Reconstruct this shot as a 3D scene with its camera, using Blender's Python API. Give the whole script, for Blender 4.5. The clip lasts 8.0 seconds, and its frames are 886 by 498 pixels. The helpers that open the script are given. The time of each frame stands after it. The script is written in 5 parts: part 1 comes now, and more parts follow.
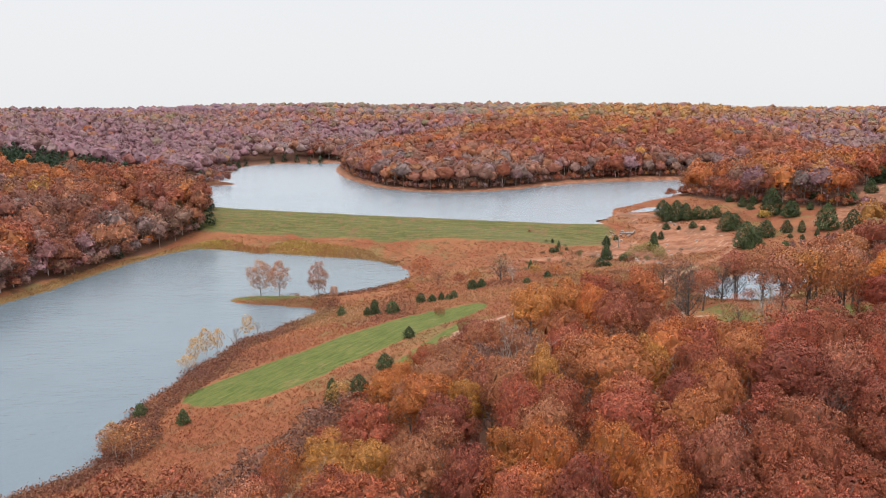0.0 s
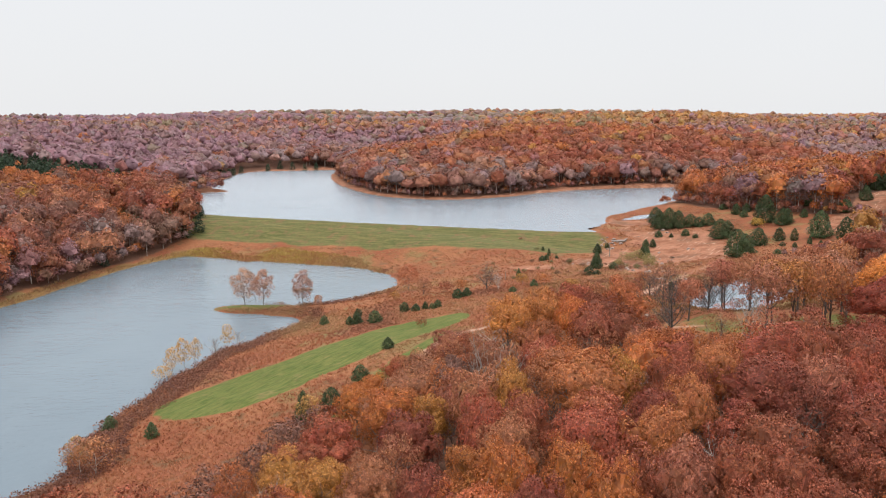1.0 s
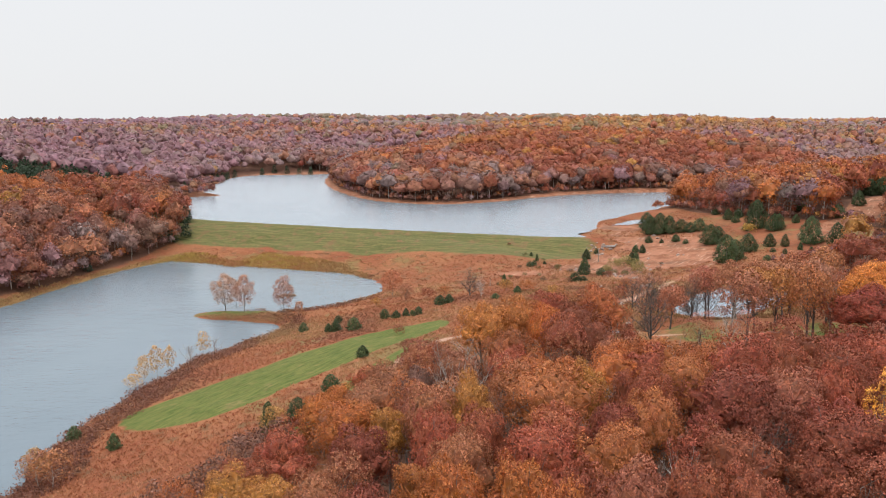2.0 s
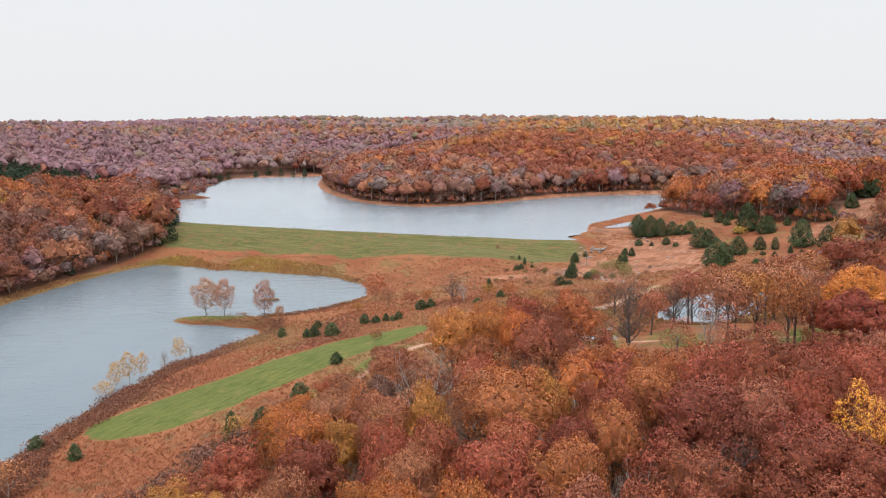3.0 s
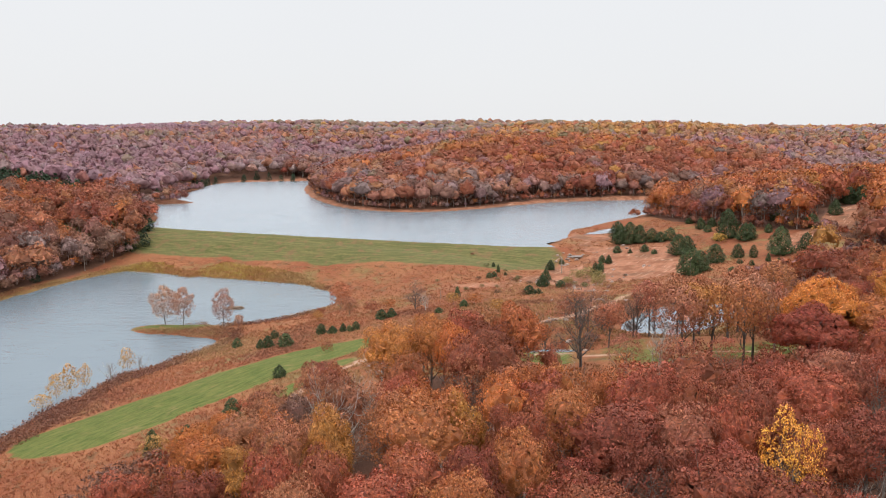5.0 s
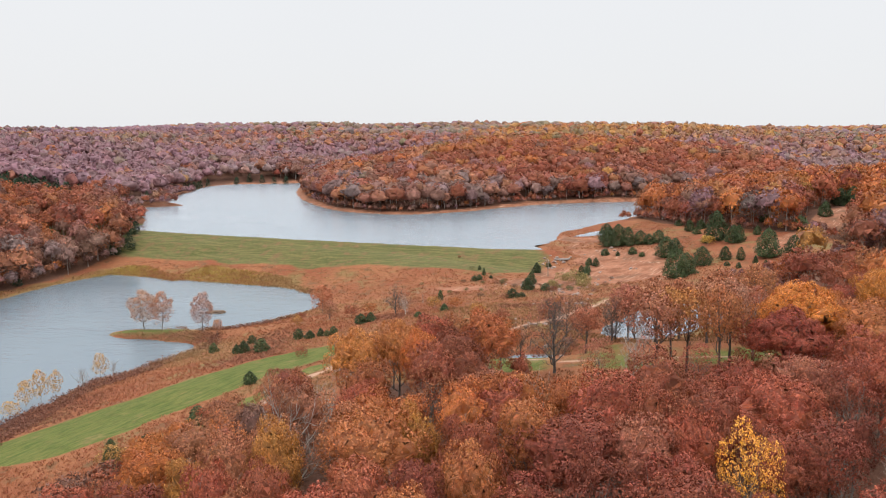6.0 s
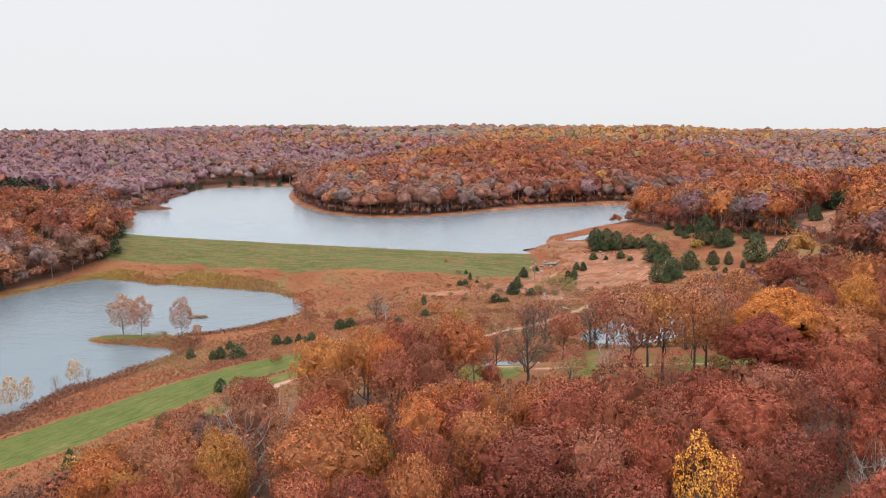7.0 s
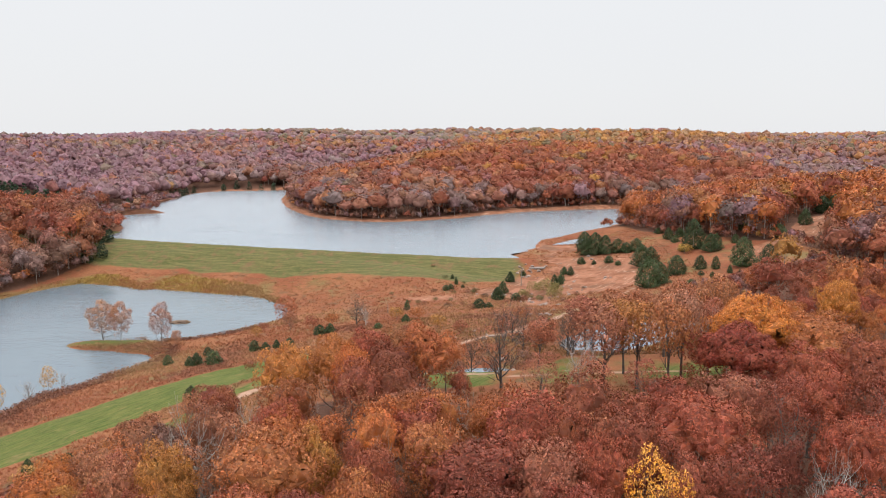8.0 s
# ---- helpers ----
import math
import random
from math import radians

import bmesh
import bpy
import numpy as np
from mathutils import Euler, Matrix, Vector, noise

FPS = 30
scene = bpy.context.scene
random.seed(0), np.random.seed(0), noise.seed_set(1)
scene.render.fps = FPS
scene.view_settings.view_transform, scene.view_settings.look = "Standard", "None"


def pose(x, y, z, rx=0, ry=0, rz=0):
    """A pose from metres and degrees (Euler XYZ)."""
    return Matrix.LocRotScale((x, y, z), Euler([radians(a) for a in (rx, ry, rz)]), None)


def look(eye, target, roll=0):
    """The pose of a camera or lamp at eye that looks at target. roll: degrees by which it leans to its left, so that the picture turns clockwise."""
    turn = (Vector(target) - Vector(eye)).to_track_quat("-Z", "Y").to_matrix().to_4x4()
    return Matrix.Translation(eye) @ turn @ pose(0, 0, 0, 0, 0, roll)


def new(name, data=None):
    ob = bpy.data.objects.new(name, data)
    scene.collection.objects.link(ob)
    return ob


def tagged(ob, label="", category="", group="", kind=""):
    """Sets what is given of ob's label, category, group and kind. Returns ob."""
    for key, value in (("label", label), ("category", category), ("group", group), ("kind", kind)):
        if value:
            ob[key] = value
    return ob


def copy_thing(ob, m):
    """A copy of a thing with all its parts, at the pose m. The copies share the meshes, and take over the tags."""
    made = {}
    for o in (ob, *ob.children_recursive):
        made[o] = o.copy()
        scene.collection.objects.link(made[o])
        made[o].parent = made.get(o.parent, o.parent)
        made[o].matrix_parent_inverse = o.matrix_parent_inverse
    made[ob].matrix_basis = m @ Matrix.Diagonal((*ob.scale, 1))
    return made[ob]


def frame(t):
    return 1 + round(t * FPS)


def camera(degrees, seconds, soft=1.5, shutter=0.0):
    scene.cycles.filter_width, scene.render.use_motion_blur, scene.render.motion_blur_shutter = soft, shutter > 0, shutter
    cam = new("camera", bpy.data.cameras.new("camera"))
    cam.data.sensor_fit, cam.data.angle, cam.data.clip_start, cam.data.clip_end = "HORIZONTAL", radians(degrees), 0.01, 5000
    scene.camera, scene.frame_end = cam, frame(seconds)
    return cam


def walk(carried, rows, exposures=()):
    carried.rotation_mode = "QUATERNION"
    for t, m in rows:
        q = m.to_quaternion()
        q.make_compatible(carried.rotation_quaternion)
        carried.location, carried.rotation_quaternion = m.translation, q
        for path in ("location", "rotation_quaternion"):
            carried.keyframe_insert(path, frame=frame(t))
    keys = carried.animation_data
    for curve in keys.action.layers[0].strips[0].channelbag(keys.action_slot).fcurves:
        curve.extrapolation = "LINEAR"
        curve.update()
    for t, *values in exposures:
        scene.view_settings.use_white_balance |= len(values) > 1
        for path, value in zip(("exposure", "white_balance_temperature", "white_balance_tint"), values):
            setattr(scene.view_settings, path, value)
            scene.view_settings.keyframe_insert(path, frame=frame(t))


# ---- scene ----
cam = camera(55.2, 8.0, soft=1.0)
PATH = [
    (0, (0.105, -1.224, 65.147), (0.094, 0.747, 64.808), -0.0),
    (0.5, (2.519, 0.701, 65.069), (2.506, 2.674, 64.738), -0.0),
    (1, (5.192, 2.702, 64.969), (5.177, 4.675, 64.646), 0.0),
    (1.5, (8.051, 4.805, 64.881), (8.035, 6.779, 64.564), 0.1),
    (2.8, (15.467, 10.288, 64.701), (15.446, 12.264, 64.391), -0.0),
    (3, (16.634, 11.115, 64.688), (16.613, 13.091, 64.379), 0.0),
    (3.5, (19.598, 13.154, 64.691), (19.575, 15.131, 64.385), 0.0),
    (4, (22.516, 15.125, 64.702), (22.492, 17.102, 64.397), 0.0),
    (4.5, (25.35, 16.976, 64.661), (25.326, 18.953, 64.358), 0.0),
    (4.7, (26.475, 17.683, 64.651), (26.449, 19.66, 64.351), 0.1),
    (5.8, (32.599, 21.378, 64.598), (32.572, 23.356, 64.3), 0.1),
    (6, (33.691, 22.014, 64.595), (33.665, 23.992, 64.3), 0.0),
    (6.5, (36.358, 23.514, 64.598), (36.332, 25.493, 64.306), -0.0),
    (7, (38.989, 24.927, 64.62), (38.963, 26.906, 64.332), 0.0),
    (7.5, (41.692, 26.289, 64.636), (41.665, 28.269, 64.352), -0.0),
    (8, (44.355, 27.592, 64.647), (44.328, 29.572, 64.367), -0.0),
]
walk(cam, [(t, look(eye, target, roll)) for t, eye, target, roll in PATH])

# ---- world, sun ----
world = bpy.data.worlds.new("overcast_sky")
scene.world = world
world.use_nodes = True
wn, wl = world.node_tree.nodes, world.node_tree.links
wn.clear()
w_sky = wn.new("ShaderNodeTexSky")
w_sky.sky_type, w_sky.sun_disc = "NISHITA", False
w_sky.sun_elevation, w_sky.sun_rotation = radians(63), radians(210)
w_co = wn.new("ShaderNodeTexCoord")
w_sep = wn.new("ShaderNodeSeparateXYZ")
w_ramp = wn.new("ShaderNodeValToRGB")
w_ramp.color_ramp.elements[0].position, w_ramp.color_ramp.elements[0].color = 0.0, (0.335, 0.338, 0.345, 1)
w_ramp.color_ramp.elements[1].position, w_ramp.color_ramp.elements[1].color = 1.0, (1.06, 1.09, 1.15, 1)
w_low = w_ramp.color_ramp.elements.new(0.2)
w_low.color = (0.345, 0.35, 0.36, 1)
w_noise = wn.new("ShaderNodeTexNoise")
w_noise.inputs["Scale"].default_value, w_noise.inputs["Detail"].default_value = 3.0, 4.0
w_map = wn.new("ShaderNodeMapRange")
w_map.inputs["To Min"].default_value, w_map.inputs["To Max"].default_value = 0.985, 1.015
w_mul = wn.new("ShaderNodeMix")
w_mul.data_type, w_mul.blend_type = "RGBA", "MULTIPLY"
w_mul.inputs["Factor"].default_value = 1.0
w_bg_cloud = wn.new("ShaderNodeBackground")
w_bg_cloud.inputs["Strength"].default_value = 2.55
w_bg_sky = wn.new("ShaderNodeBackground")
w_bg_sky.inputs["Strength"].default_value = 0.10
w_mix = wn.new("ShaderNodeMixShader")
w_mix.inputs[0].default_value = 0.95
w_out = wn.new("ShaderNodeOutputWorld")
wl.new(w_co.outputs["Generated"], w_sep.inputs[0])
wl.new(w_sep.outputs["Z"], w_ramp.inputs[0])
wl.new(w_co.outputs["Generated"], w_noise.inputs["Vector"])
wl.new(w_noise.outputs[0], w_map.inputs["Value"])
wl.new(w_ramp.outputs[0], w_mul.inputs[6])
wl.new(w_map.outputs[0], w_mul.inputs[7])
wl.new(w_mul.outputs[2], w_bg_cloud.inputs["Color"])
wl.new(w_sky.outputs[0], w_bg_sky.inputs["Color"])
wl.new(w_bg_sky.outputs[0], w_mix.inputs[1])
wl.new(w_bg_cloud.outputs[0], w_mix.inputs[2])
wl.new(w_mix.outputs[0], w_out.inputs[0])

sun = new("sun", bpy.data.lights.new("sun", "SUN"))
sun.data.energy, sun.data.angle, sun.data.color = 0.85, radians(30), (1.0, 0.97, 0.93)
sun.matrix_world = look((-30, -52, 118), (0, 0, 0))


# ---- materials ----
def material(name):
    m = bpy.data.materials.new(name)
    m.use_nodes = True
    return m, m.node_tree.nodes, m.node_tree.links, m.node_tree.nodes["Principled BSDF"]


def node(nodes, kind, **inputs):
    n = nodes.new(kind)
    for key, value in inputs.items():
        n.inputs[key.replace("_", " ")].default_value = value
    return n


def mix_color(nodes, links, a, b, factor, blend="MIX"):
    n = nodes.new("ShaderNodeMix")
    n.data_type, n.blend_type = "RGBA", blend
    for socket, value in ((n.inputs[0], factor), (n.inputs[6], a), (n.inputs[7], b)):
        if isinstance(value, bpy.types.NodeSocket):
            links.new(value, socket)
        else:
            socket.default_value = value if isinstance(value, (int, float)) else (*value, 1)
    return n.outputs[2]


def ramp_of(nodes, links, value, low, high):
    """A soft step of a value, 0 below low and 1 above high."""
    n = nodes.new("ShaderNodeMapRange")
    n.interpolation_type = "SMOOTHSTEP"
    n.inputs["From Min"].default_value, n.inputs["From Max"].default_value = low, high
    links.new(value, n.inputs["Value"])
    return n.outputs[0]


def world_noise(nodes, links, scale, detail=4.0, rough=0.55):
    geo = nodes.new("ShaderNodeNewGeometry")
    n = node(nodes, "ShaderNodeTexNoise", Scale=scale, Detail=detail, Roughness=rough)
    links.new(geo.outputs["Position"], n.inputs["Vector"])
    return n.outputs[0]


def leaf_material(name, from_object, spread=0.26, sheen=0.1):
    """Leaves: the tree's own tint, varied leaf by leaf and patch by patch, a few brightened as painted glints."""
    m, n, l, p = material(name)
    if from_object:
        colour = n.new("ShaderNodeObjectInfo").outputs["Color"]
    else:
        at = n.new("ShaderNodeAttribute")
        at.attribute_name = "tint"
        colour = at.outputs["Color"]
    geo = n.new("ShaderNodeNewGeometry")
    hsv = n.new("ShaderNodeHueSaturation")
    # skews the value so that few leaves turn bright, glints put into the colour
    few = n.new("ShaderNodeMath")
    few.operation = "POWER"
    few.inputs[1].default_value = 2.4
    l.new(geo.outputs["Random Per Island"], few.inputs[0])
    for socket, lo, hi, src in (("Value", 1 - 0.8 * spread, 1 + 2.2 * spread, few.outputs[0]),
                                ("Hue", 0.485, 0.515, world_noise(n, l, 0.5, 2)),
                                ("Saturation", 0.8, 1.08, world_noise(n, l, 1.7, 2))):
        mp = n.new("ShaderNodeMapRange")
        mp.inputs["To Min"].default_value, mp.inputs["To Max"].default_value = lo, hi
        l.new(src, mp.inputs["Value"])
        l.new(mp.outputs[0], hsv.inputs[socket])
    l.new(colour, hsv.inputs["Color"])
    l.new(hsv.outputs[0], p.inputs["Base Color"])
    p.inputs["Roughness"].default_value = 0.5
    p.inputs["Specular IOR Level"].default_value = sheen
    thin = n.new("ShaderNodeBsdfTranslucent")
    l.new(hsv.outputs[0], thin.inputs["Color"])
    both = n.new("ShaderNodeMixShader")
    both.inputs[0].default_value = 0.18
    l.new(p.outputs[0], both.inputs[1])
    l.new(thin.outputs[0], both.inputs[2])
    l.new(both.outputs[0], n["Material Output"].inputs[0])
    return m


def plain_material(name, a, b, scale, rough=0.85, bump=0.3, scale_b=None):
    """Two tones mixed by noise at two scales, with fine relief."""
    m, n, l, p = material(name)
    wide = world_noise(n, l, scale, 5)
    fine = world_noise(n, l, scale_b or scale * 7, 4)
    c = mix_color(n, l, a, b, ramp_of(n, l, wide, 0.35, 0.65))
    c = mix_color(n, l, c, mix_color(n, l, (0.55, 0.55, 0.55), (1.35, 1.35, 1.35), fine), 0.8, "MULTIPLY")
    l.new(c, p.inputs["Base Color"])
    p.inputs["Roughness"].default_value = rough
    bp = node(n, "ShaderNodeBump", Strength=bump, Distance=0.1)
    l.new(fine, bp.inputs["Height"])
    l.new(bp.outputs[0], p.inputs["Normal"])
    return m


LEAF = leaf_material("autumn_leaves", True, 0.36, 0.1)
LEAF_WOOD = leaf_material("woodland_leaves", False, 0.3, 0.1)
LEAF_FAR = leaf_material("distant_leaves", False, 0.13)
NEEDLE = leaf_material("cedar_foliage", True, 0.35)
GRASS = leaf_material("dry_grass", False, 0.13)
BARK = plain_material("bark", (0.12, 0.095, 0.08), (0.24, 0.20, 0.17), 0.8)
PALE_BARK = plain_material("pale_bark", (0.27, 0.225, 0.19), (0.45, 0.39, 0.34), 0.7)
DARK_BARK = plain_material("dark_bark", (0.06, 0.048, 0.04), (0.12, 0.095, 0.08), 0.9)
ROCK = plain_material("sandstone", (0.23, 0.155, 0.12), (0.37, 0.28, 0.23), 0.5)
TIMBER = plain_material("weathered_timber", (0.22, 0.17, 0.13), (0.32, 0.27, 0.22), 2.0)


def ground_material():
    m, n, l, p = material("ground")

    def mask(name):
        at = n.new("ShaderNodeAttribute")
        at.attribute_name = name
        return at.outputs["Fac"]

    big = world_noise(n, l, 0.035, 5)
    mid = world_noise(n, l, 0.22, 5)
    fine = world_noise(n, l, 1.6, 5, 0.7)

    def ragged(value, amount=0.5):
        a = n.new("ShaderNodeMath")
        a.operation = "MULTIPLY_ADD"
        a.inputs[1].default_value = amount
        l.new(mid, a.inputs[0])
        b = n.new("ShaderNodeMath")
        b.operation = "ADD"
        l.new(value, a.inputs[2])
        l.new(a.outputs[0], b.inputs[0])
        b.inputs[1].default_value = -0.5 * amount
        return b.outputs[0]

    meadow = mix_color(n, l, (0.215, 0.07, 0.033), (0.26, 0.105, 0.048), ramp_of(n, l, big, 0.38, 0.62))
    meadow = mix_color(n, l, meadow, (0.14, 0.075, 0.036), ramp_of(n, l, mid, 0.5, 0.72))
    meadow = mix_color(n, l, meadow, (0.19, 0.125, 0.05), ramp_of(n, l, world_noise(n, l, 0.06, 4), 0.54, 0.68))
    litter = mix_color(n, l, (0.085, 0.042, 0.028), (0.15, 0.07, 0.042), mid)
    def swaths(turn, scale):
        geo = n.new("ShaderNodeNewGeometry")
        mp = n.new("ShaderNodeMapping")
        mp.vector_type = "TEXTURE"
        mp.inputs["Rotation"].default_value = (0, 0, radians(turn))
        mp.inputs["Scale"].default_value = (14 * scale, scale, scale)
        l.new(geo.outputs["Position"], mp.inputs["Vector"])
        t = node(n, "ShaderNodeTexNoise", Scale=1.0, Detail=4.0, Roughness=0.6)
        l.new(mp.outputs[0], t.inputs["Vector"])
        return t.outputs[0]

    mown, rows = swaths(54, 0.45), swaths(-18, 0.9)
    lawn = mix_color(n, l, (0.064, 0.092, 0.018), (0.140, 0.136, 0.038), ramp_of(n, l, mown, 0.34, 0.66))
    lawn = mix_color(n, l, lawn, (0.20, 0.145, 0.06), ramp_of(n, l, mid, 0.58, 0.78))
    dam = mix_color(n, l, (0.085, 0.088, 0.028), (0.145, 0.122, 0.045), ramp_of(n, l, rows, 0.4, 0.62))
    dam = mix_color(n, l, dam, (0.16, 0.10, 0.046), ramp_of(n, l, mid, 0.5, 0.7))
    soil = mix_color(n, l, (0.20, 0.078, 0.040), (0.33, 0.145, 0.083), ramp_of(n, l, mid, 0.34, 0.62))
    soil = mix_color(n, l, soil, (0.17, 0.082, 0.046), ramp_of(n, l, world_noise(n, l, 0.11, 5, 0.65), 0.5, 0.66))
    soil = mix_color(n, l, soil, (0.45, 0.27, 0.185), ramp_of(n, l, swaths(58, 1.1), 0.58, 0.7))
    gravel = mix_color(n, l, (0.34, 0.19, 0.125), (0.44, 0.28, 0.195), mid)
    reed = mix_color(n, l, (0.22, 0.14, 0.045), (0.19, 0.095, 0.042), mid)
    c = meadow
    for name, colour in (("litter", litter), ("reed", reed), ("soil", soil), ("dam", dam), ("lawn", lawn), ("gravel", gravel)):
        c = mix_color(n, l, c, colour, ramp_of(n, l, ragged(mask(name)), 0.35, 0.65))
    c = mix_color(n, l, c, mix_color(n, l, (0.6, 0.6, 0.6), (1.4, 1.4, 1.4), fine), 0.75, "MULTIPLY")
    c = mix_color(n, l, c, mix_color(n, l, (0.7, 0.7, 0.7), (1.3, 1.3, 1.3), world_noise(n, l, 0.6, 3)), 0.8, "MULTIPLY")
    l.new(c, p.inputs["Base Color"])
    p.inputs["Roughness"].default_value = 0.95
    p.inputs["Specular IOR Level"].default_value = 0.15
    bp = node(n, "ShaderNodeBump", Strength=0.6, Distance=0.35)
    l.new(fine, bp.inputs["Height"])
    l.new(bp.outputs[0], p.inputs["Normal"])
    return m


def water_material(name, clear, lightened):
    """Murky water, its body colour lightened in place of lacking sky reflection, under a rippled, reflecting surface.
    """
    m, n, l, p = material(name)
    n.remove(p)
    geo = n.new("ShaderNodeNewGeometry")

    def ripples(scale, detail):
        mp = n.new("ShaderNodeMapping")
        mp.inputs["Scale"].default_value = (0.45, 1.0, 1.0)
        mp.inputs["Rotation"].default_value = (0, 0, radians(-12))
        l.new(geo.outputs["Position"], mp.inputs["Vector"])
        t = node(n, "ShaderNodeTexNoise", Scale=scale, Detail=detail, Roughness=0.6)
        l.new(mp.outputs[0], t.inputs["Vector"])
        return t.outputs[0]

    gust = ramp_of(n, l, world_noise(n, l, 0.02, 3), 0.3, 0.7)
    st = n.new("ShaderNodeMapRange")
    st.inputs["To Min"].default_value, st.inputs["To Max"].default_value = 0.12, 0.8
    l.new(gust, st.inputs["Value"])
    bp = node(n, "ShaderNodeBump", Distance=0.22)
    l.new(st.outputs[0], bp.inputs["Strength"])
    swell = n.new("ShaderNodeMath")
    swell.operation = "MULTIPLY_ADD"
    swell.inputs[1].default_value = 1.3
    l.new(ripples(0.26, 3.0), swell.inputs[0])
    l.new(ripples(0.75, 4.0), swell.inputs[2])
    l.new(swell.outputs[0], bp.inputs["Height"])
    murk_and_sky = node(n, "ShaderNodeBsdfDiffuse")
    l.new(mix_color(n, l, clear, lightened, world_noise(n, l, 0.03, 3)), murk_and_sky.inputs["Color"])
    gloss = node(n, "ShaderNodeBsdfGlossy", Roughness=0.24)
    gloss.inputs["Color"].default_value = (0.96, 0.98, 1.0, 1)
    l.new(bp.outputs[0], gloss.inputs["Normal"])
    fres = node(n, "ShaderNodeFresnel", IOR=1.333)
    l.new(bp.outputs[0], fres.inputs["Normal"])
    both = n.new("ShaderNodeMixShader")
    l.new(fres.outputs[0], both.inputs[0])
    l.new(murk_and_sky.outputs[0], both.inputs[1])
    l.new(gloss.outputs[0], both.inputs[2])
    l.new(both.outputs[0], n["Material Output"].inputs[0])
    return m


GROUND = ground_material()
# both bodies are lightened to make up for sky reflection, the lake's more
POND_WATER = water_material("pond_water", (0.098, 0.130, 0.152), (0.130, 0.163, 0.185))
LAKE_WATER = water_material("lake_water", (0.150, 0.186, 0.212), (0.180, 0.216, 0.242))


# ---- plan ----
def spline(points, steps=4):
    """A closed smooth line through the plan's corner points."""
    p = np.array(points, float)
    out = []
    for a, b, c, d in zip(np.roll(p, 1, 0), p, np.roll(p, -1, 0), np.roll(p, -2, 0)):
        for u in np.arange(steps) / steps:
            out.append(0.5 * (2 * b + (c - a) * u + (2 * a - 5 * b + 4 * c - d) * u ** 2 + (3 * b - a - 3 * c + d) * u ** 3))
    return np.array(out)


POND = spline([(-240, 60), (-200, 140), (-170, 210), (-147, 268), (-138, 305), (-131, 338), (-122, 366), (-108, 382), (-84, 366),
               (-70, 372), (-52, 364), (-34, 352), (-20, 333), (-18, 312), (-27, 294), (-39, 283), (-56, 283), (-67, 282),
               (-72, 275), (-66, 270.5), (-53, 268), (-42, 261), (-44, 249), (-51, 236), (-58, 222), (-62, 205), (-64, 188),
               (-67, 172), (-67, 156), (-64, 145), (-72, 133), (-92, 112), (-130, 80), (-170, 40)])
LAKE = spline([(-122, 440), (-131, 470), (-136, 491), (-152, 522), (-161, 531), (-160, 558), (-144, 571), (-160, 596), (-168, 634), (-170, 680), (-172, 735),
               (-158, 760), (-113, 772), (-97, 778), (-93, 712), (-77, 632), (-50, 560), (-26, 530), (6, 520), (40, 537), (80, 575), (122, 597),
               (168, 609), (196, 640), (200, 600), (163, 545), (126, 480), (87, 431), (80, 408), (66, 392), (66, 377), (15, 386), (-52, 408)])
POOL = spline([(69, 224), (76, 238), (88, 254), (100, 260), (109, 250), (99, 234), (83, 220)])
BROOK = spline([(43, 205), (48, 208), (54, 208.5), (57, 206.5), (51, 204.5)], 5)
PUDDLE = spline([(90, 416), (97, 430), (108, 441), (114, 434), (106, 422)])
CREST = np.array([(-150, 446), (-131, 435), (-97, 419), (-52, 403), (15, 381), (52, 370), (75, 368)], float)
OPEN = np.array([(-250, 20), (-110, 60), (-40, 62), (-24, 92), (-19, 114), (-10, 124), (-1, 138), (5, 156), (12, 180), (44, 182),
                 (50, 152), (92, 150), (100, 170), (104, 202), (118, 226), (126, 262), (118, 286), (150, 298), (176, 318), (168, 344), (150, 370),
                 (139, 392), (133, 412), (130, 440), (128, 466), (80, 470), (-100, 470), (-133, 452), (-117, 404), (-125, 374), (-136, 338), (-142, 305),
                 (-152, 268), (-175, 210), (-206, 140)], float)
FIELD = spline([(-58, 173), (-52, 165), (-39, 163), (-28, 170), (-17, 184), (-6, 196), (4, 207), (10, 216), (9, 226), (-3, 224),
                (-14, 218), (-26, 206), (-39, 195), (-49, 186), (-56, 179)])
LAWN = spline([(40, 182), (66, 178), (96, 184), (99, 198), (70, 204), (42, 206)])
ROAD = np.array([(34, 211), (47, 221), (60, 234.5), (74, 255), (89, 279), (106, 309), (117, 334), (121, 350), (108, 366), (90, 372)], float)
SPUR = np.array([(112, 333), (103, 350), (92, 364)], float)
TRACK = np.array([(-11, 146), (-9.5, 158), (-4, 175), (1.5, 188), (9, 199), (22, 208), (34, 211)], float)
VERGE = np.array([(-17, 147), (-13, 160), (-8, 174), (-2, 188), (5, 200)], float)
HILL_TRACK = np.array([(150, 332), (178, 352), (194, 380), (214, 402)], float)
LANE = np.array([(38, 193), (66, 187), (98, 190)], float)


def inside(q, poly):
    hit = np.zeros(len(q), bool)
    for (ax, ay), (bx, by) in zip(poly, np.roll(poly, -1, 0)):
        if ay != by:
            hit ^= ((ay > q[:, 1]) != (by > q[:, 1])) & (q[:, 0] < (bx - ax) * (q[:, 1] - ay) / (by - ay) + ax)
    return hit


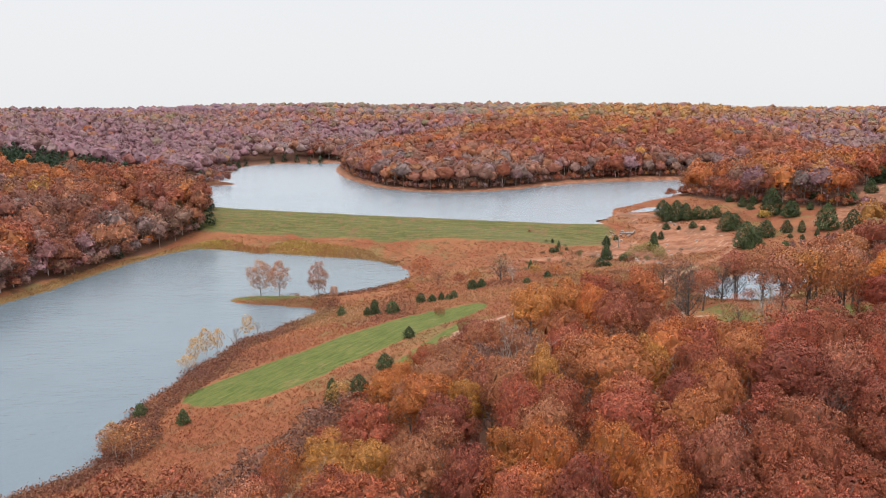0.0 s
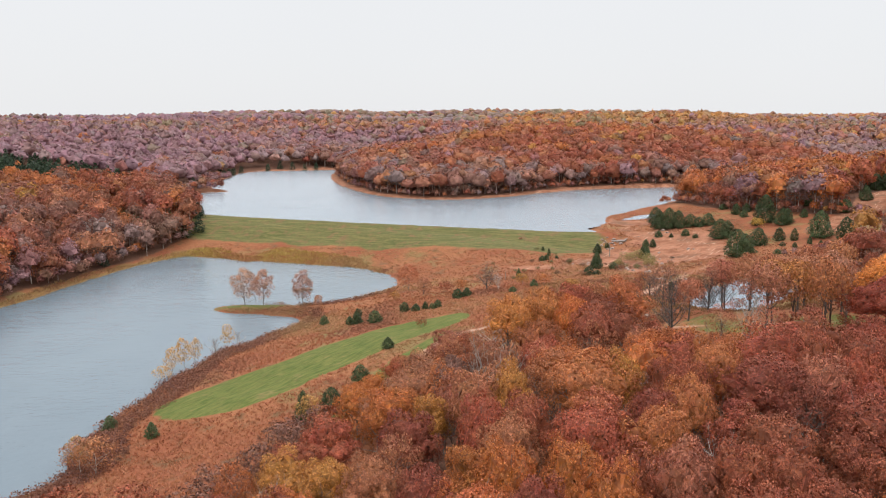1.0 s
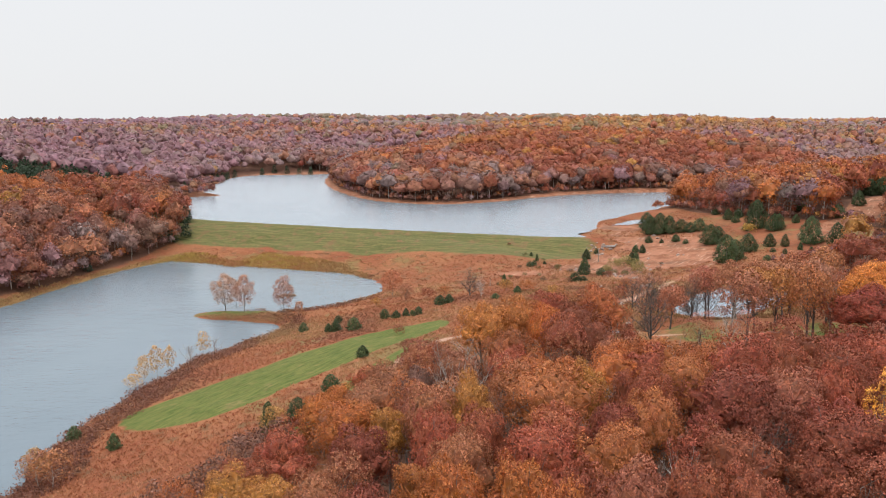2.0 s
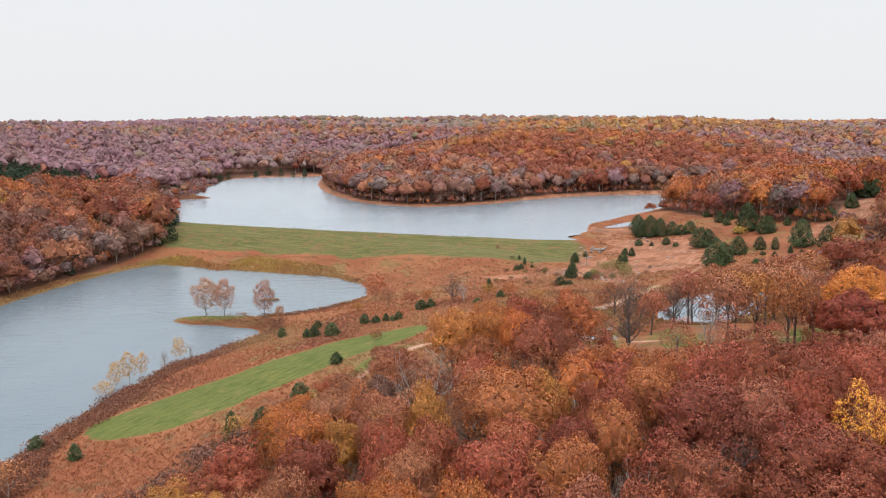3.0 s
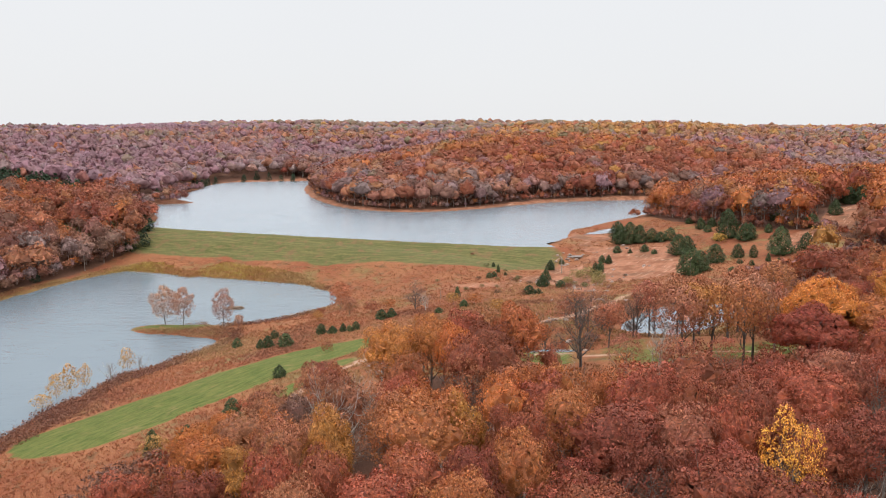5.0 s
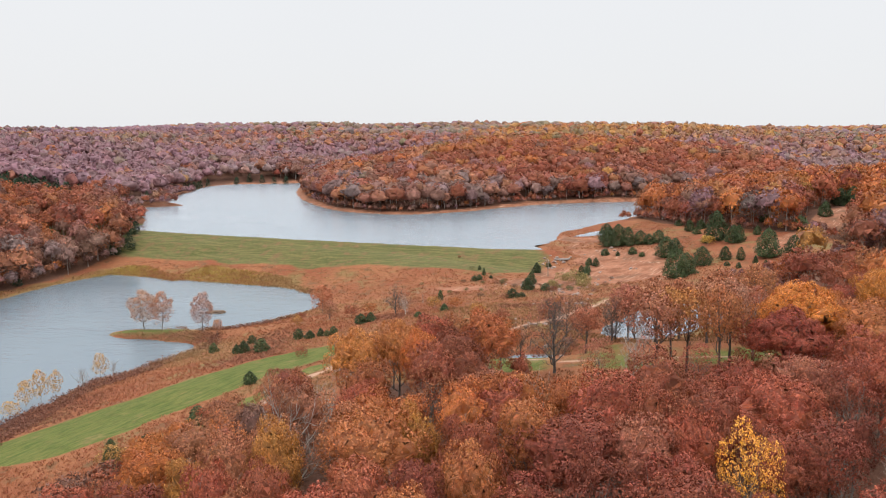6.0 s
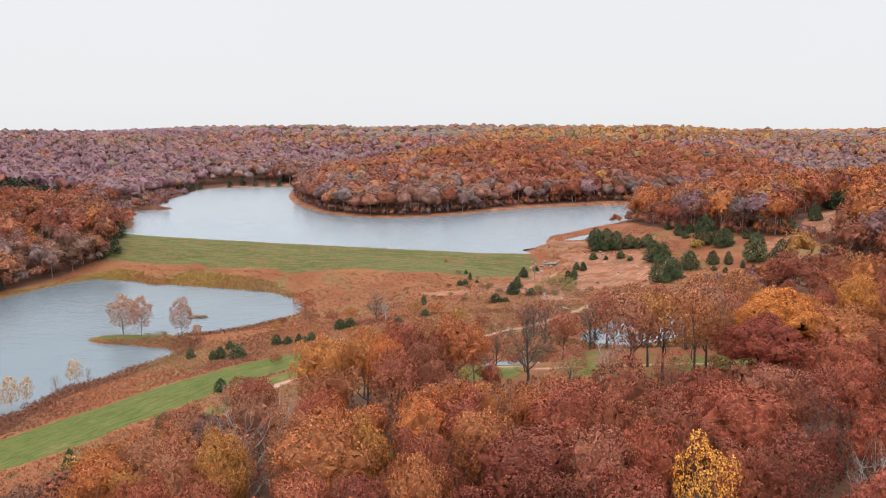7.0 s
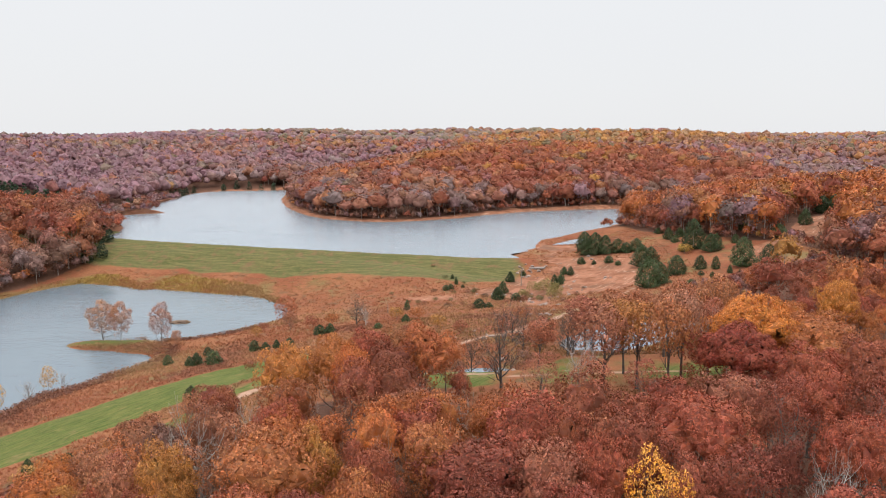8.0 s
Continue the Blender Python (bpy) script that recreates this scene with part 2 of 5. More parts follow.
def line_distance(q, line, closed=False):
    best = np.full(len(q), 1e9)
    ends = np.roll(line, -1, 0) if closed else line[1:]
    for a, b in zip(line, ends):
        ab = b - a
        u = np.clip(((q - a) @ ab) / max(ab @ ab, 1e-9), 0, 1)
        best = np.minimum(best, np.hypot(q[:, 0] - a[0] - u * ab[0], q[:, 1] - a[1] - u * ab[1]))
    return best


def signed(q, poly):
    """Distance to a closed line, minus within it."""
    d = line_distance(q, poly, True)
    return np.where(inside(q, poly), -d, d)


def step(lo, hi, v):
    u = np.clip((v - lo) / (hi - lo), 0, 1)
    return u * u * (3 - 2 * u)


def lumps(q, size, seed=0):
    """Smooth value noise in the plan, -1 to 1."""
    g = q / size
    i = np.floor(g).astype(np.int64)
    f = g - i
    f = f * f * (3 - 2 * f)

    def corner(dx, dy):
        h = (i[:, 0] + dx) * 374761393 + (i[:, 1] + dy) * 668265263 + seed * 1442695041
        h = (h ^ (h >> 13)) * 1274126177
        return ((h ^ (h >> 16)) & 0xFFFF) / 32767.5 - 1

    a = corner(0, 0) * (1 - f[:, 0]) + corner(1, 0) * f[:, 0]
    b = corner(0, 1) * (1 - f[:, 0]) + corner(1, 1) * f[:, 0]
    return a * (1 - f[:, 1]) + b * f[:, 1]


def mound(q, x, y, high, wide, deep=None):
    return high * np.exp(-((q[:, 0] - x) / wide) ** 2 - ((q[:, 1] - y) / (deep or wide)) ** 2)


POND_Z, LAKE_Z, POOL_Z, PUDDLE_Z, BROOK_Z, CREST_Z = 0.0, 11.0, 13.6, 11.6, 12.6, 12.5


def height(q):
    """The height of the ground at places of the plan."""
    q = np.asarray(q, float).reshape(-1, 2)
    rag = 1.0 * lumps(q, 9, 3) + 0.6 * lumps(q, 4, 4)
    d_pond = signed(q, POND) + rag
    d_lake = signed(q, LAKE) + rag
    dp, dl = np.maximum(d_pond, 0), np.maximum(d_lake, 0)
    rise = 0.25 + 0.75 * step(400, 560, q[:, 1])
    rise = np.maximum(rise, step(-110, -170, q[:, 0]) * step(380, 470, q[:, 1]))
    low = 0.5 * (1 - np.exp(-dp / 4)) + 21 * (1 - np.exp(-(dp / 80) ** 1.2)) + 20 * step(130, 600, dp)
    high = LAKE_Z + 0.5 * (1 - np.exp(-dl / 2)) + 35 * rise * (1 - np.exp(-(dl / 170) ** 1.25))
    wp, wl_ = 1 / (dp + 8) ** 3, 1 / (dl + 8) ** 3
    h = (wp * low + wl_ * high) / (wp + wl_)
    h += mound(q, 75, 335, -5, 62) + mound(q, 58, 308, -2.5, 38) + mound(q, 215, 390, 11, 95)
    away = step(60, 400, np.minimum(dp, dl))
    far = np.hypot(q[:, 0], q[:, 1])
    h += away * (4 * lumps(q, 150, 1) + 6.5 * lumps(q, 330, 2)) - 6 * step(600, 1000, far)
    h += mound(q, 120, 770, 9, 200, 120)
    h += -11 * step(1050, 1900, far) - 7 * step(2200, 3600, far) + 3 * step(1000, 1800, far) * lumps(q, 650, 9)
    h += mound(q, -330, 1540, 13, 210, 260) + mound(q, 75, 1480, 11.5, 150, 300) + mound(q, -120, 1700, 2, 200, 250) + mound(q, 860, 1620, 17, 230, 260)
    h += mound(q, -40, 960, -15, 130, 90) + mound(q, 400, 800, -17, 120, 130)
    h += mound(q, -345, 725, -9, 150, 95) + mound(q, -215, 505, -3.5, 60, 50) + mound(q, 370, 600, -8, 110, 90)
    h += step(850, 1100, q[:, 1]) * 4.5 * lumps(q * (1.0, 1.6), 190, 14)
    h += 0.25 * lumps(q, 14, 5) * step(0, 12, np.minimum(dp, dl))
    d_pool, d_pud, d_brook = signed(q, POOL) + rag, signed(q, PUDDLE) + 0.5 * rag, signed(q, BROOK) + 0.5 * rag
    h = BROOK_Z + 0.12 * step(14, 0, d_brook) + (h - BROOK_Z) * step(0, 14, d_brook)
    h = POOL_Z + 0.15 * step(20, 0, d_pool) + (h - POOL_Z) * step(0, 20, d_pool)
    h = np.where(d_pud < 14, PUDDLE_Z + 0.12 + (h - PUDDLE_Z) * step(0, 14, d_pud), h)
    for d, z in ((d_pond, POND_Z), (d_lake, LAKE_Z), (d_pool, POOL_Z), (d_pud, PUDDLE_Z), (d_brook, BROOK_Z)):
        h = np.where(d < 0, z + np.maximum(0.22 * d, -3), h)
    d_crest = line_distance(q, CREST)
    bank = CREST_Z - np.maximum(d_crest - 2.2, 0) / 3.3 + 0.12 * lumps(q, 6, 8)
    return np.where(inside(q, LAKE) & (d_crest > 12), h, np.maximum(h, bank))
# ---- end of plan ----


def masks(q):
    """What covers the ground: leaf litter, reeds, bare soil, mown grass, gravel."""
    d_open = signed(q, OPEN)
    d_pond, d_lake = signed(q, POND), signed(q, LAKE)
    d_crest = line_distance(q, CREST)
    below = ~inside(q, LAKE)
    wild = 4 * lumps(q, 12, 11)
    litter = step(-2, 6, d_open + 0.5 * wild)
    reed = 0.8 * step(11, 2, d_pond + wild) * step(330, 350, q[:, 1]) * step(-10, -40, q[:, 0])
    reed = np.maximum(reed, 0.9 * step(6, 1, d_pond + 0.3 * wild) * step(-90, -110, q[:, 0]))
    soil = (0.66 + 0.3 * step(-80, -120, q[:, 0])) * step(11 + 21 * step(-80, -120, q[:, 0]), 3 + 5 * step(-80, -120, q[:, 0]), d_lake + 0.7 * wild) * step(420, 470, q[:, 1])
    spill = mound(q, 90, 332, 0.95, 22, 34) + mound(q, 95, 400, 0.9, 20, 24) + mound(q, 50, 330, 0.45, 22, 14) + mound(q, 68, 320, 0.7, 12, 18) + mound(q, 108, 350, 0.6, 18, 22) + mound(q, 62, 288, 0.5, 12, 14) + mound(q, 36, 316, 0.45, 12, 8)
    soil = np.maximum(soil, np.clip(spill + 0.13 * wild - 0.1, 0, 1) * (below & (d_crest > 10)))
    soil = np.maximum(soil, step(10, 4, line_distance(q, HILL_TRACK) + 0.5 * wild))
    dam = np.where(below | (d_crest < 5), step(33, 22, d_crest + 0.7 * wild) * step(82, 58, q[:, 0] + wild), 0)
    lawn = step(1, -2, signed(q, FIELD) + 0.25 * wild)
    lawn = np.maximum(lawn, np.clip(0.7 + 0.45 * lumps(q, 11, 19), 0, 0.95) * step(2, -4, signed(q, LAWN) + 0.6 * wild))
    lawn = np.maximum(lawn, mound(q, -59, 276.5, 0.95, 16, 5))
    lawn = np.maximum(lawn, 0.75 * step(3.2, 1.4, line_distance(q, VERGE) + 0.3 * wild))
    gravel = (0.62 + 0.2 * lumps(q, 14, 17)) * step(1.9, 0.5, line_distance(q, ROAD) + 0.12 * wild)
    gravel = np.maximum(gravel, 0.8 * step(1.6, 0.7, line_distance(q, TRACK)))
    gravel = np.maximum(gravel, 0.55 * step(1.6, 0.6, line_distance(q, SPUR) + 0.1 * wild))
    gravel = np.maximum(gravel, 0.62 * step(1.7, 0.7, line_distance(q, LANE)))
    return dict(litter=litter, reed=reed, soil=soil, dam=dam, lawn=lawn, gravel=gravel)


# ---- mesh helpers ----
def make_mesh(name, verts, faces, mat, tints=None, smooth=False, normals=None):
    """A mesh from arrays: n x 3 places and m x k corner numbers; tints, normals: for each vertex."""
    me = bpy.data.meshes.new(name)
    n, (m, k) = len(verts), faces.shape
    me.vertices.add(n)
    me.vertices.foreach_set("co", np.ascontiguousarray(verts, np.float32).ravel())
    me.loops.add(m * k)
    me.loops.foreach_set("vertex_index", np.ascontiguousarray(faces, np.int32).ravel())
    me.polygons.add(m)
    me.polygons.foreach_set("loop_start", np.arange(0, m * k, k, dtype=np.int32))
    me.polygons.foreach_set("use_smooth", np.full(m, smooth))
    me.update(calc_edges=True)
    if tints is not None:
        at = me.attributes.new("tint", "FLOAT_COLOR", "POINT")
        at.data.foreach_set("color", np.hstack([tints, np.ones((n, 1))]).astype(np.float32).ravel())
    if normals is not None:
        me.normals_split_custom_set_from_vertices(normals.tolist())
    me.materials.append(mat)
    return me


def part(name, data, parent, label=""):
    """Links a mesh as one part under a thing."""
    ob = new(name, data)
    ob.parent = parent
    return tagged(ob, label)


def tubes(lines, sides=4):
    """Tapered tubes along lines of (points, radii)."""
    vs, fs, base = [], [], 0
    turn = np.arange(sides) * 2 * math.pi / sides
    for pts, radii in lines:
        pts = np.asarray(pts, float)
        way = np.gradient(pts, axis=0)
        way /= np.linalg.norm(way, axis=1)[:, None] + 1e-9
        side = np.cross(way, (0.31, 0.87, 0.38))
        side /= np.linalg.norm(side, axis=1)[:, None] + 1e-9
        up = np.cross(way, side)
        ring = pts[:, None] + np.asarray(radii)[:, None, None] * (side[:, None] * np.cos(turn)[None, :, None] + up[:, None] * np.sin(turn)[None, :, None])
        vs.append(ring.reshape(-1, 3))
        k = np.arange(len(pts) - 1)[:, None] * sides + base
        j = np.arange(sides)[None]
        j2 = (j + 1) % sides
        fs.append(np.stack([k + j, k + j2, k + sides + j2, k + sides + j], -1).reshape(-1, 4))
        base += len(pts) * sides
    return np.vstack(vs), np.vstack(fs)


def unit(v):
    return v / (np.linalg.norm(v, axis=-1, keepdims=True) + 1e-9)


def cards(rng, centres, out, size, loose=0.5, firm=0.64):
    """Small bent leaf tufts at the centres, facing roughly along out: places, corners, soft normals."""
    n = len(centres)
    nor = unit(unit(out) + loose * rng.normal(size=(n, 3)))
    a = unit(np.cross(nor, rng.normal(size=(n, 3))))
    b = np.cross(nor, a)
    ang = np.array([0, 2.09, 4.19])[None] + rng.uniform(-0.4, 0.4, (n, 3))
    r = (np.asarray(size) * np.ones(n))[:, None] * rng.uniform(0.6, 1.25, (n, 3))
    tri = a[:, None] * (r * np.cos(ang))[:, :, None] + b[:, None] * (r * np.sin(ang))[:, :, None] + nor[:, None] * (r * rng.uniform(-0.3, 0.3, (n, 3)))[:, :, None]
    return (tri + centres[:, None]).reshape(-1, 3), np.arange(3 * n).reshape(-1, 3), np.repeat(unit(firm * unit(out) + (1 - firm) * nor), 3, 0)


def limb(rng, start, way, length, bend=0.25, lift=0.25, bits=4):
    """Points along a branch that wanders and lifts."""
    pts, w = [np.array(start, float)], unit(np.array(way, float))
    for _ in range(bits):
        w = unit(w + bend * rng.normal(size=3) + (0, 0, lift))
        pts.append(pts[-1] + w * length / bits)
    return np.array(pts)


def skeleton_of(rng, tall, reach, limbs=7, sub=3, twigs=0, bole=0.3, thick=0.024):
    """The trunk and limbs of a broadleaf tree, as lines for tubes()."""
    lines = []
    trunk = limb(rng, (0, 0, -0.4), (0, 0, 1), tall * 0.62, 0.06, 0.5, 6)
    r0 = tall * thick
    lines.append((trunk, np.linspace(r0, r0 * 0.4, 7)))
    for i in range(limbs):
        u = bole + (0.98 - bole) * (i + 0.5) / limbs
        k = u * 6
        at = trunk[int(k)] * (1 - k % 1) + trunk[min(int(k) + 1, 6)] * (k % 1)
        ang = i * 2.4 + rng.uniform(-0.4, 0.4)
        long = reach * rng.uniform(0.75, 1.05) * (1.15 - 0.35 * u)
        br = limb(rng, at, (math.cos(ang), math.sin(ang), 0.35 + 0.8 * u), long, 0.22, 0.22, 4)
        r1 = r0 * 0.42 * (1.1 - 0.4 * u)
        lines.append((br, np.linspace(r1, r1 * 0.25, 5)))
        for _ in range(sub):
            j = rng.integers(1, 5)
            sb = limb(rng, br[j], br[j] - br[j - 1] + rng.normal(size=3) * 0.9, long * 0.5, 0.3, 0.3, 3)
            lines.append((sb, np.linspace(r1 * 0.4, r1 * 0.1, 4)))
            for _ in range(twigs):
                t = rng.integers(1, 4)
                tw = limb(rng, sb[t], sb[t] - sb[t - 1] + rng.normal(size=3) * 0.7, long * 0.26, 0.3, 0.2, 2)
                lines.append((tw, np.linspace(r1 * 0.14, r1 * 0.05, 3)))
    return lines


def lobed(d, heart, ball):
    """The surface of a heap of balls, as seen from its middle along the ways d, and its soft normals."""
    along = d @ heart.T
    root = ball ** 2 - np.sum(heart ** 2, 1) + along ** 2
    r = np.where(root > 0, along + np.sqrt(np.maximum(root, 0)), 0)
    best = np.argmax(r, 1)
    p = d * np.max(r, 1)[:, None]
    return p, unit(unit(p - heart[best]) + 0.5 * d)


def core_of(rng, heart, ball, fine, low=-0.7, rough=0.3):
    """The leafy mass inside a crown: loose facets laid over a heap of balls."""
    bm = bmesh.new()
    bmesh.ops.create_icosphere(bm, subdivisions=fine, radius=1)
    d = unit(np.array([v.co[:] for v in bm.verts]) + 0.06 * rng.normal(size=(len(bm.verts), 3)))
    f = np.array([[v.index for v in face.verts] for face in bm.faces])
    bm.free()
    f = f[np.min(d[f][:, :, 2], 1) > low].ravel()
    v, nv = lobed(d, heart, ball)
    tilt = np.repeat(rng.normal(size=(len(f) // 3, 3)), 3, 0)
    return v[f], np.arange(len(f)).reshape(-1, 3), unit(nv[f] + rough * tilt)


def lobes_of(rng, lobes, span, reach, half, near, far):
    """Places of a crown's lobes round its middle."""
    k = np.arange(lobes) + 0.5
    zz = 1 - span * k / lobes
    ang = k * 2.39996 + rng.uniform(0, 6)
    flat = np.sqrt(np.clip(1 - zz ** 2, 0, 1))
    dirs = np.stack([flat * np.cos(ang), flat * np.sin(ang), zz], 1) + 0.13 * rng.normal(size=(lobes, 3))
    return dirs * rng.uniform(near, far, (lobes, 1)) * (reach, reach, half), zz


def shell_of(rng, heart, ball, leaves, size, loose, firm, gather, up=0.5):
    """Leaf tufts over a heap of balls, drawn together into sprays."""
    d = unit(rng.normal(size=(5 * leaves, 3)) + (0, 0, up))
    p, nv = lobed(d, heart, ball)
    share = np.sum(p ** 2, 1)
    pick = rng.choice(len(p), leaves, replace=False, p=share / share.sum())
    p, nv = p[pick] * rng.uniform(0.9, 1.1, (leaves, 1)), nv[pick]
    if gather:
        spray = p[:gather] * rng.uniform(1.0, 1.07, (gather, 1))
        near = np.argmin(np.sum(spray ** 2, 1)[None] - 2 * p @ spray.T, 1)
        p = p + (spray[near] - p) * rng.uniform(0.1, 0.4, (leaves, 1))
    return cards(rng, p, nv, size * rng.uniform(0.65, 1.3, leaves), loose, firm)


def crown_of(rng, tall, reach, lobes, leaves, size, base=0.34, fill=0.2, loose=0.5, span=1.5, core=0):
    """A broadleaf crown: sprays of leaves on the outside of uneven lobes; fill: the share inside; core: how fine the leafy mass within is."""
    mid, half = tall * (base + 1) / 2, tall * (1 - base) / 2
    heart, zz = lobes_of(rng, lobes, span, reach, half, 0.5, 0.8)
    rad = reach * rng.uniform(0.25, 0.4, lobes) * (24 / lobes) ** 0.33
    heart, ball = np.vstack([heart, (0, 0, 0)]), np.append(rad, 0.5 * min(reach, half))
    deep = int(leaves * fill)
    made = shell_of(rng, heart, ball, leaves - deep, size, loose, 0.62, min(300, leaves // 22))
    if deep:
        at = rng.integers(0, lobes, deep)
        place = heart[at] + rng.normal(size=(deep, 3)) * 0.5 * rad[at][:, None]
        made = both_of(made, cards(rng, place, place, size * rng.uniform(0.65, 1.3, deep), loose))
    if core:
        v, f, nv = core_of(rng, heart, ball, core, -0.2)
        made = both_of((v * 0.8, f, nv), made)
    return made[0] + (0, 0, mid), made[1], made[2]


def dome_of(rng, tall, reach, lobes, fine, leaves=0, size=0.05, base=0.16):
    """A far crown: a mass of swelling lobes, with leaf tufts standing proud of it."""
    mid, half = tall * (base + 1) / 2, tall * (1 - base) / 2
    heart, zz = lobes_of(rng, lobes, 1.2, reach, half, 0.45, 0.75)
    heart, ball = np.vstack([heart, (0, 0, 0)]), np.append(reach * rng.uniform(0.34, 0.52, lobes), 0.65 * reach)
    v, f, nv = core_of(rng, heart, ball, fine, rough=0.12)
    made = (v * 0.88, f, nv) if leaves else (v, f, nv)
    if leaves:
        made = both_of(made, shell_of(rng, heart, ball, leaves, size, 0.5, 0.72, leaves // 9, 0.7))
    return made[0] + (0, 0, mid), made[1], made[2]


def both_of(a, b):
    """Two sets of places, corners and normals as one."""
    return np.vstack([a[0], b[0]]), np.vstack([a[1], b[1] + len(a[0])]), np.vstack([a[2], b[2]])


def cedar_of(rng, tall, reach, leaves, size, stout=0.0):
    """The dense ragged egg of a cedar; stout: broader at the shoulder."""
    u = 1 - rng.random(leaves) ** 0.7
    ang = rng.uniform(0, 2 * math.pi, leaves)
    k = rng.uniform(0, 6, 3)
    lobe = 1 + 0.16 * np.sin(ang * 3 + u * 9 + k[0]) + 0.14 * np.sin(ang * 5 - u * 15 + k[1]) + 0.08 * np.sin(ang * 9 + u * 31 + k[2])
    prof = reach * (1 - u ** (1.4 + stout)) ** 0.68 * np.minimum(1, 0.5 + u * 5) * lobe * rng.uniform(0.78, 1.06, leaves)
    place = np.stack([prof * np.cos(ang), prof * np.sin(ang), tall * (0.02 + 0.98 * u)], 1)
    out = np.stack([np.cos(ang), np.sin(ang), 0.5 + u], 1)
    return cards(rng, place, out, size * rng.uniform(0.6, 1.3, leaves), 0.5)


# ---- ground and water ----
def widening(lo, hi, fine, end):
    """Even steps from lo to hi, and widening ones out to end on both sides."""
    mid = np.arange(lo, hi + fine, fine)
    steps = [fine]
    while sum(steps) < end:
        steps.append(steps[-1] * 1.11)
    tail = np.cumsum(steps)
    return np.concatenate([lo - tail[::-1], mid, mid[-1] + tail])


gx, gy = widening(-180, 230, 2.4, 4300), widening(90, 600, 2.4, 4000)
grid = np.stack(np.meshgrid(gx, gy), -1).reshape(-1, 2)
gi = np.arange(len(gx) * len(gy)).reshape(len(gy), len(gx))
gfaces = np.stack([gi[:-1, :-1], gi[:-1, 1:], gi[1:, 1:], gi[1:, :-1]], -1).reshape(-1, 4)
gmesh = make_mesh("ground", np.column_stack([grid, height(grid)]), gfaces, GROUND, smooth=True)
for key, value in masks(grid).items():
    at = gmesh.attributes.new(key, "FLOAT", "POINT")
    at.data.foreach_set("value", value.astype(np.float32))
ground = tagged(new("ground", gmesh), "rolling ground of rust-coloured meadow, mown grass, red soil and leaf litter", "ground", kind="structure")


def water(name, poly, z, margin, label, mat=None):
    """A level sheet of water that runs a little way into its banks."""
    a = np.roll(poly, -1, 0) - np.roll(poly, 1, 0)
    area = np.sum(poly[:, 0] * np.roll(poly[:, 1], -1) - poly[:, 1] * np.roll(poly[:, 0], -1))
    nor = unit(np.stack([a[:, 1], -a[:, 0]], 1)) * math.copysign(1, area)
    rim = poly + nor * margin
    bm = bmesh.new()
    face = bm.faces.new([bm.verts.new((x, y, z)) for x, y in rim])
    if face.normal.z < 0:
        face.normal_flip()
    bmesh.ops.triangulate(bm, faces=bm.faces[:])
    bm.normal_update()
    for f in bm.faces:
        if f.normal.z < 0:
            f.normal_flip()
    me = bpy.data.meshes.new(name)
    bm.to_mesh(me)
    bm.free()
    me.materials.append(mat or LAKE_WATER)
    return tagged(new(name, me), label, "water", kind="structure")


water("water_lower_pond", POND, POND_Z, 3.0, "rippled grey-blue water of the long lower pond", POND_WATER)
water("water_upper_lake", LAKE, LAKE_Z, 3.0, "pale grey rippled lake water behind the grassy dam")
water("water_pool", POOL, POOL_Z, 2.0, "small pale pool of still water among bare trees")
water("water_brook", BROOK, BROOK_Z, 1.0, "shallow stony pool beside the gravel lane")
water("water_puddle", PUDDLE, PUDDLE_Z, 1.0, "shallow puddle on red soil beside the lake")


# ---- woods ----
RUST, MAROON, ORANGE, TAN, GOLD, BROWN, PLUM, GREY, OLIVE, CRIMSON = ((0.29, 0.076, 0.032), (0.245, 0.060, 0.031), (0.40, 0.115, 0.022), (0.36, 0.13, 0.055),
                                                      (0.40, 0.18, 0.033), (0.21, 0.10, 0.068), (0.235, 0.117, 0.124), (0.235, 0.15, 0.135), (0.20, 0.15, 0.075), (0.34, 0.078, 0.034))
GINGER, ROSE = (0.40, 0.128, 0.036), (0.33, 0.105, 0.055)
TINTS = np.array([RUST, MAROON, ORANGE, TAN, GOLD, BROWN, PLUM, GREY, OLIVE, CRIMSON])
HEIGHT_LIKES = np.array([0.2, 0.0, 0.8, 0.0, 0.9, -0.3, -0.3, -0.6, 0.5, 0.0])


def tint_for(rng, q, chances, high=None, drift_size=45, sharp=2.6, spread=0.22):
    """A leaf colour for each tree, in loose drifts of like colours; brighter ones like the tops of the hills."""
    n = len(q)
    drift = np.stack([lumps(q, drift_size, 20 + k) + 0.6 * lumps(q, drift_size * 3, 40 + k) for k in range(len(TINTS))], 1)
    chances = tuple(chances) + (0,) * (len(TINTS) - len(chances))
    score = np.log(np.array(chances) + 1e-6)[None] + 1.2 * drift + 0.7 * rng.gumbel(size=(n, len(TINTS)))
    score = score + side(q)
    if high is not None:
        score = score + high[:, None] * HEIGHT_LIKES[None]
    share = np.exp(sharp * (score - score.max(1, keepdims=True)))
    c = (share / share.sum(1, keepdims=True)) @ TINTS
    return np.clip(c * rng.uniform(0.98 - spread, 0.98 + spread, (n, 1)) * rng.uniform(0.95, 1.05, (n, 3)), 0, 1)


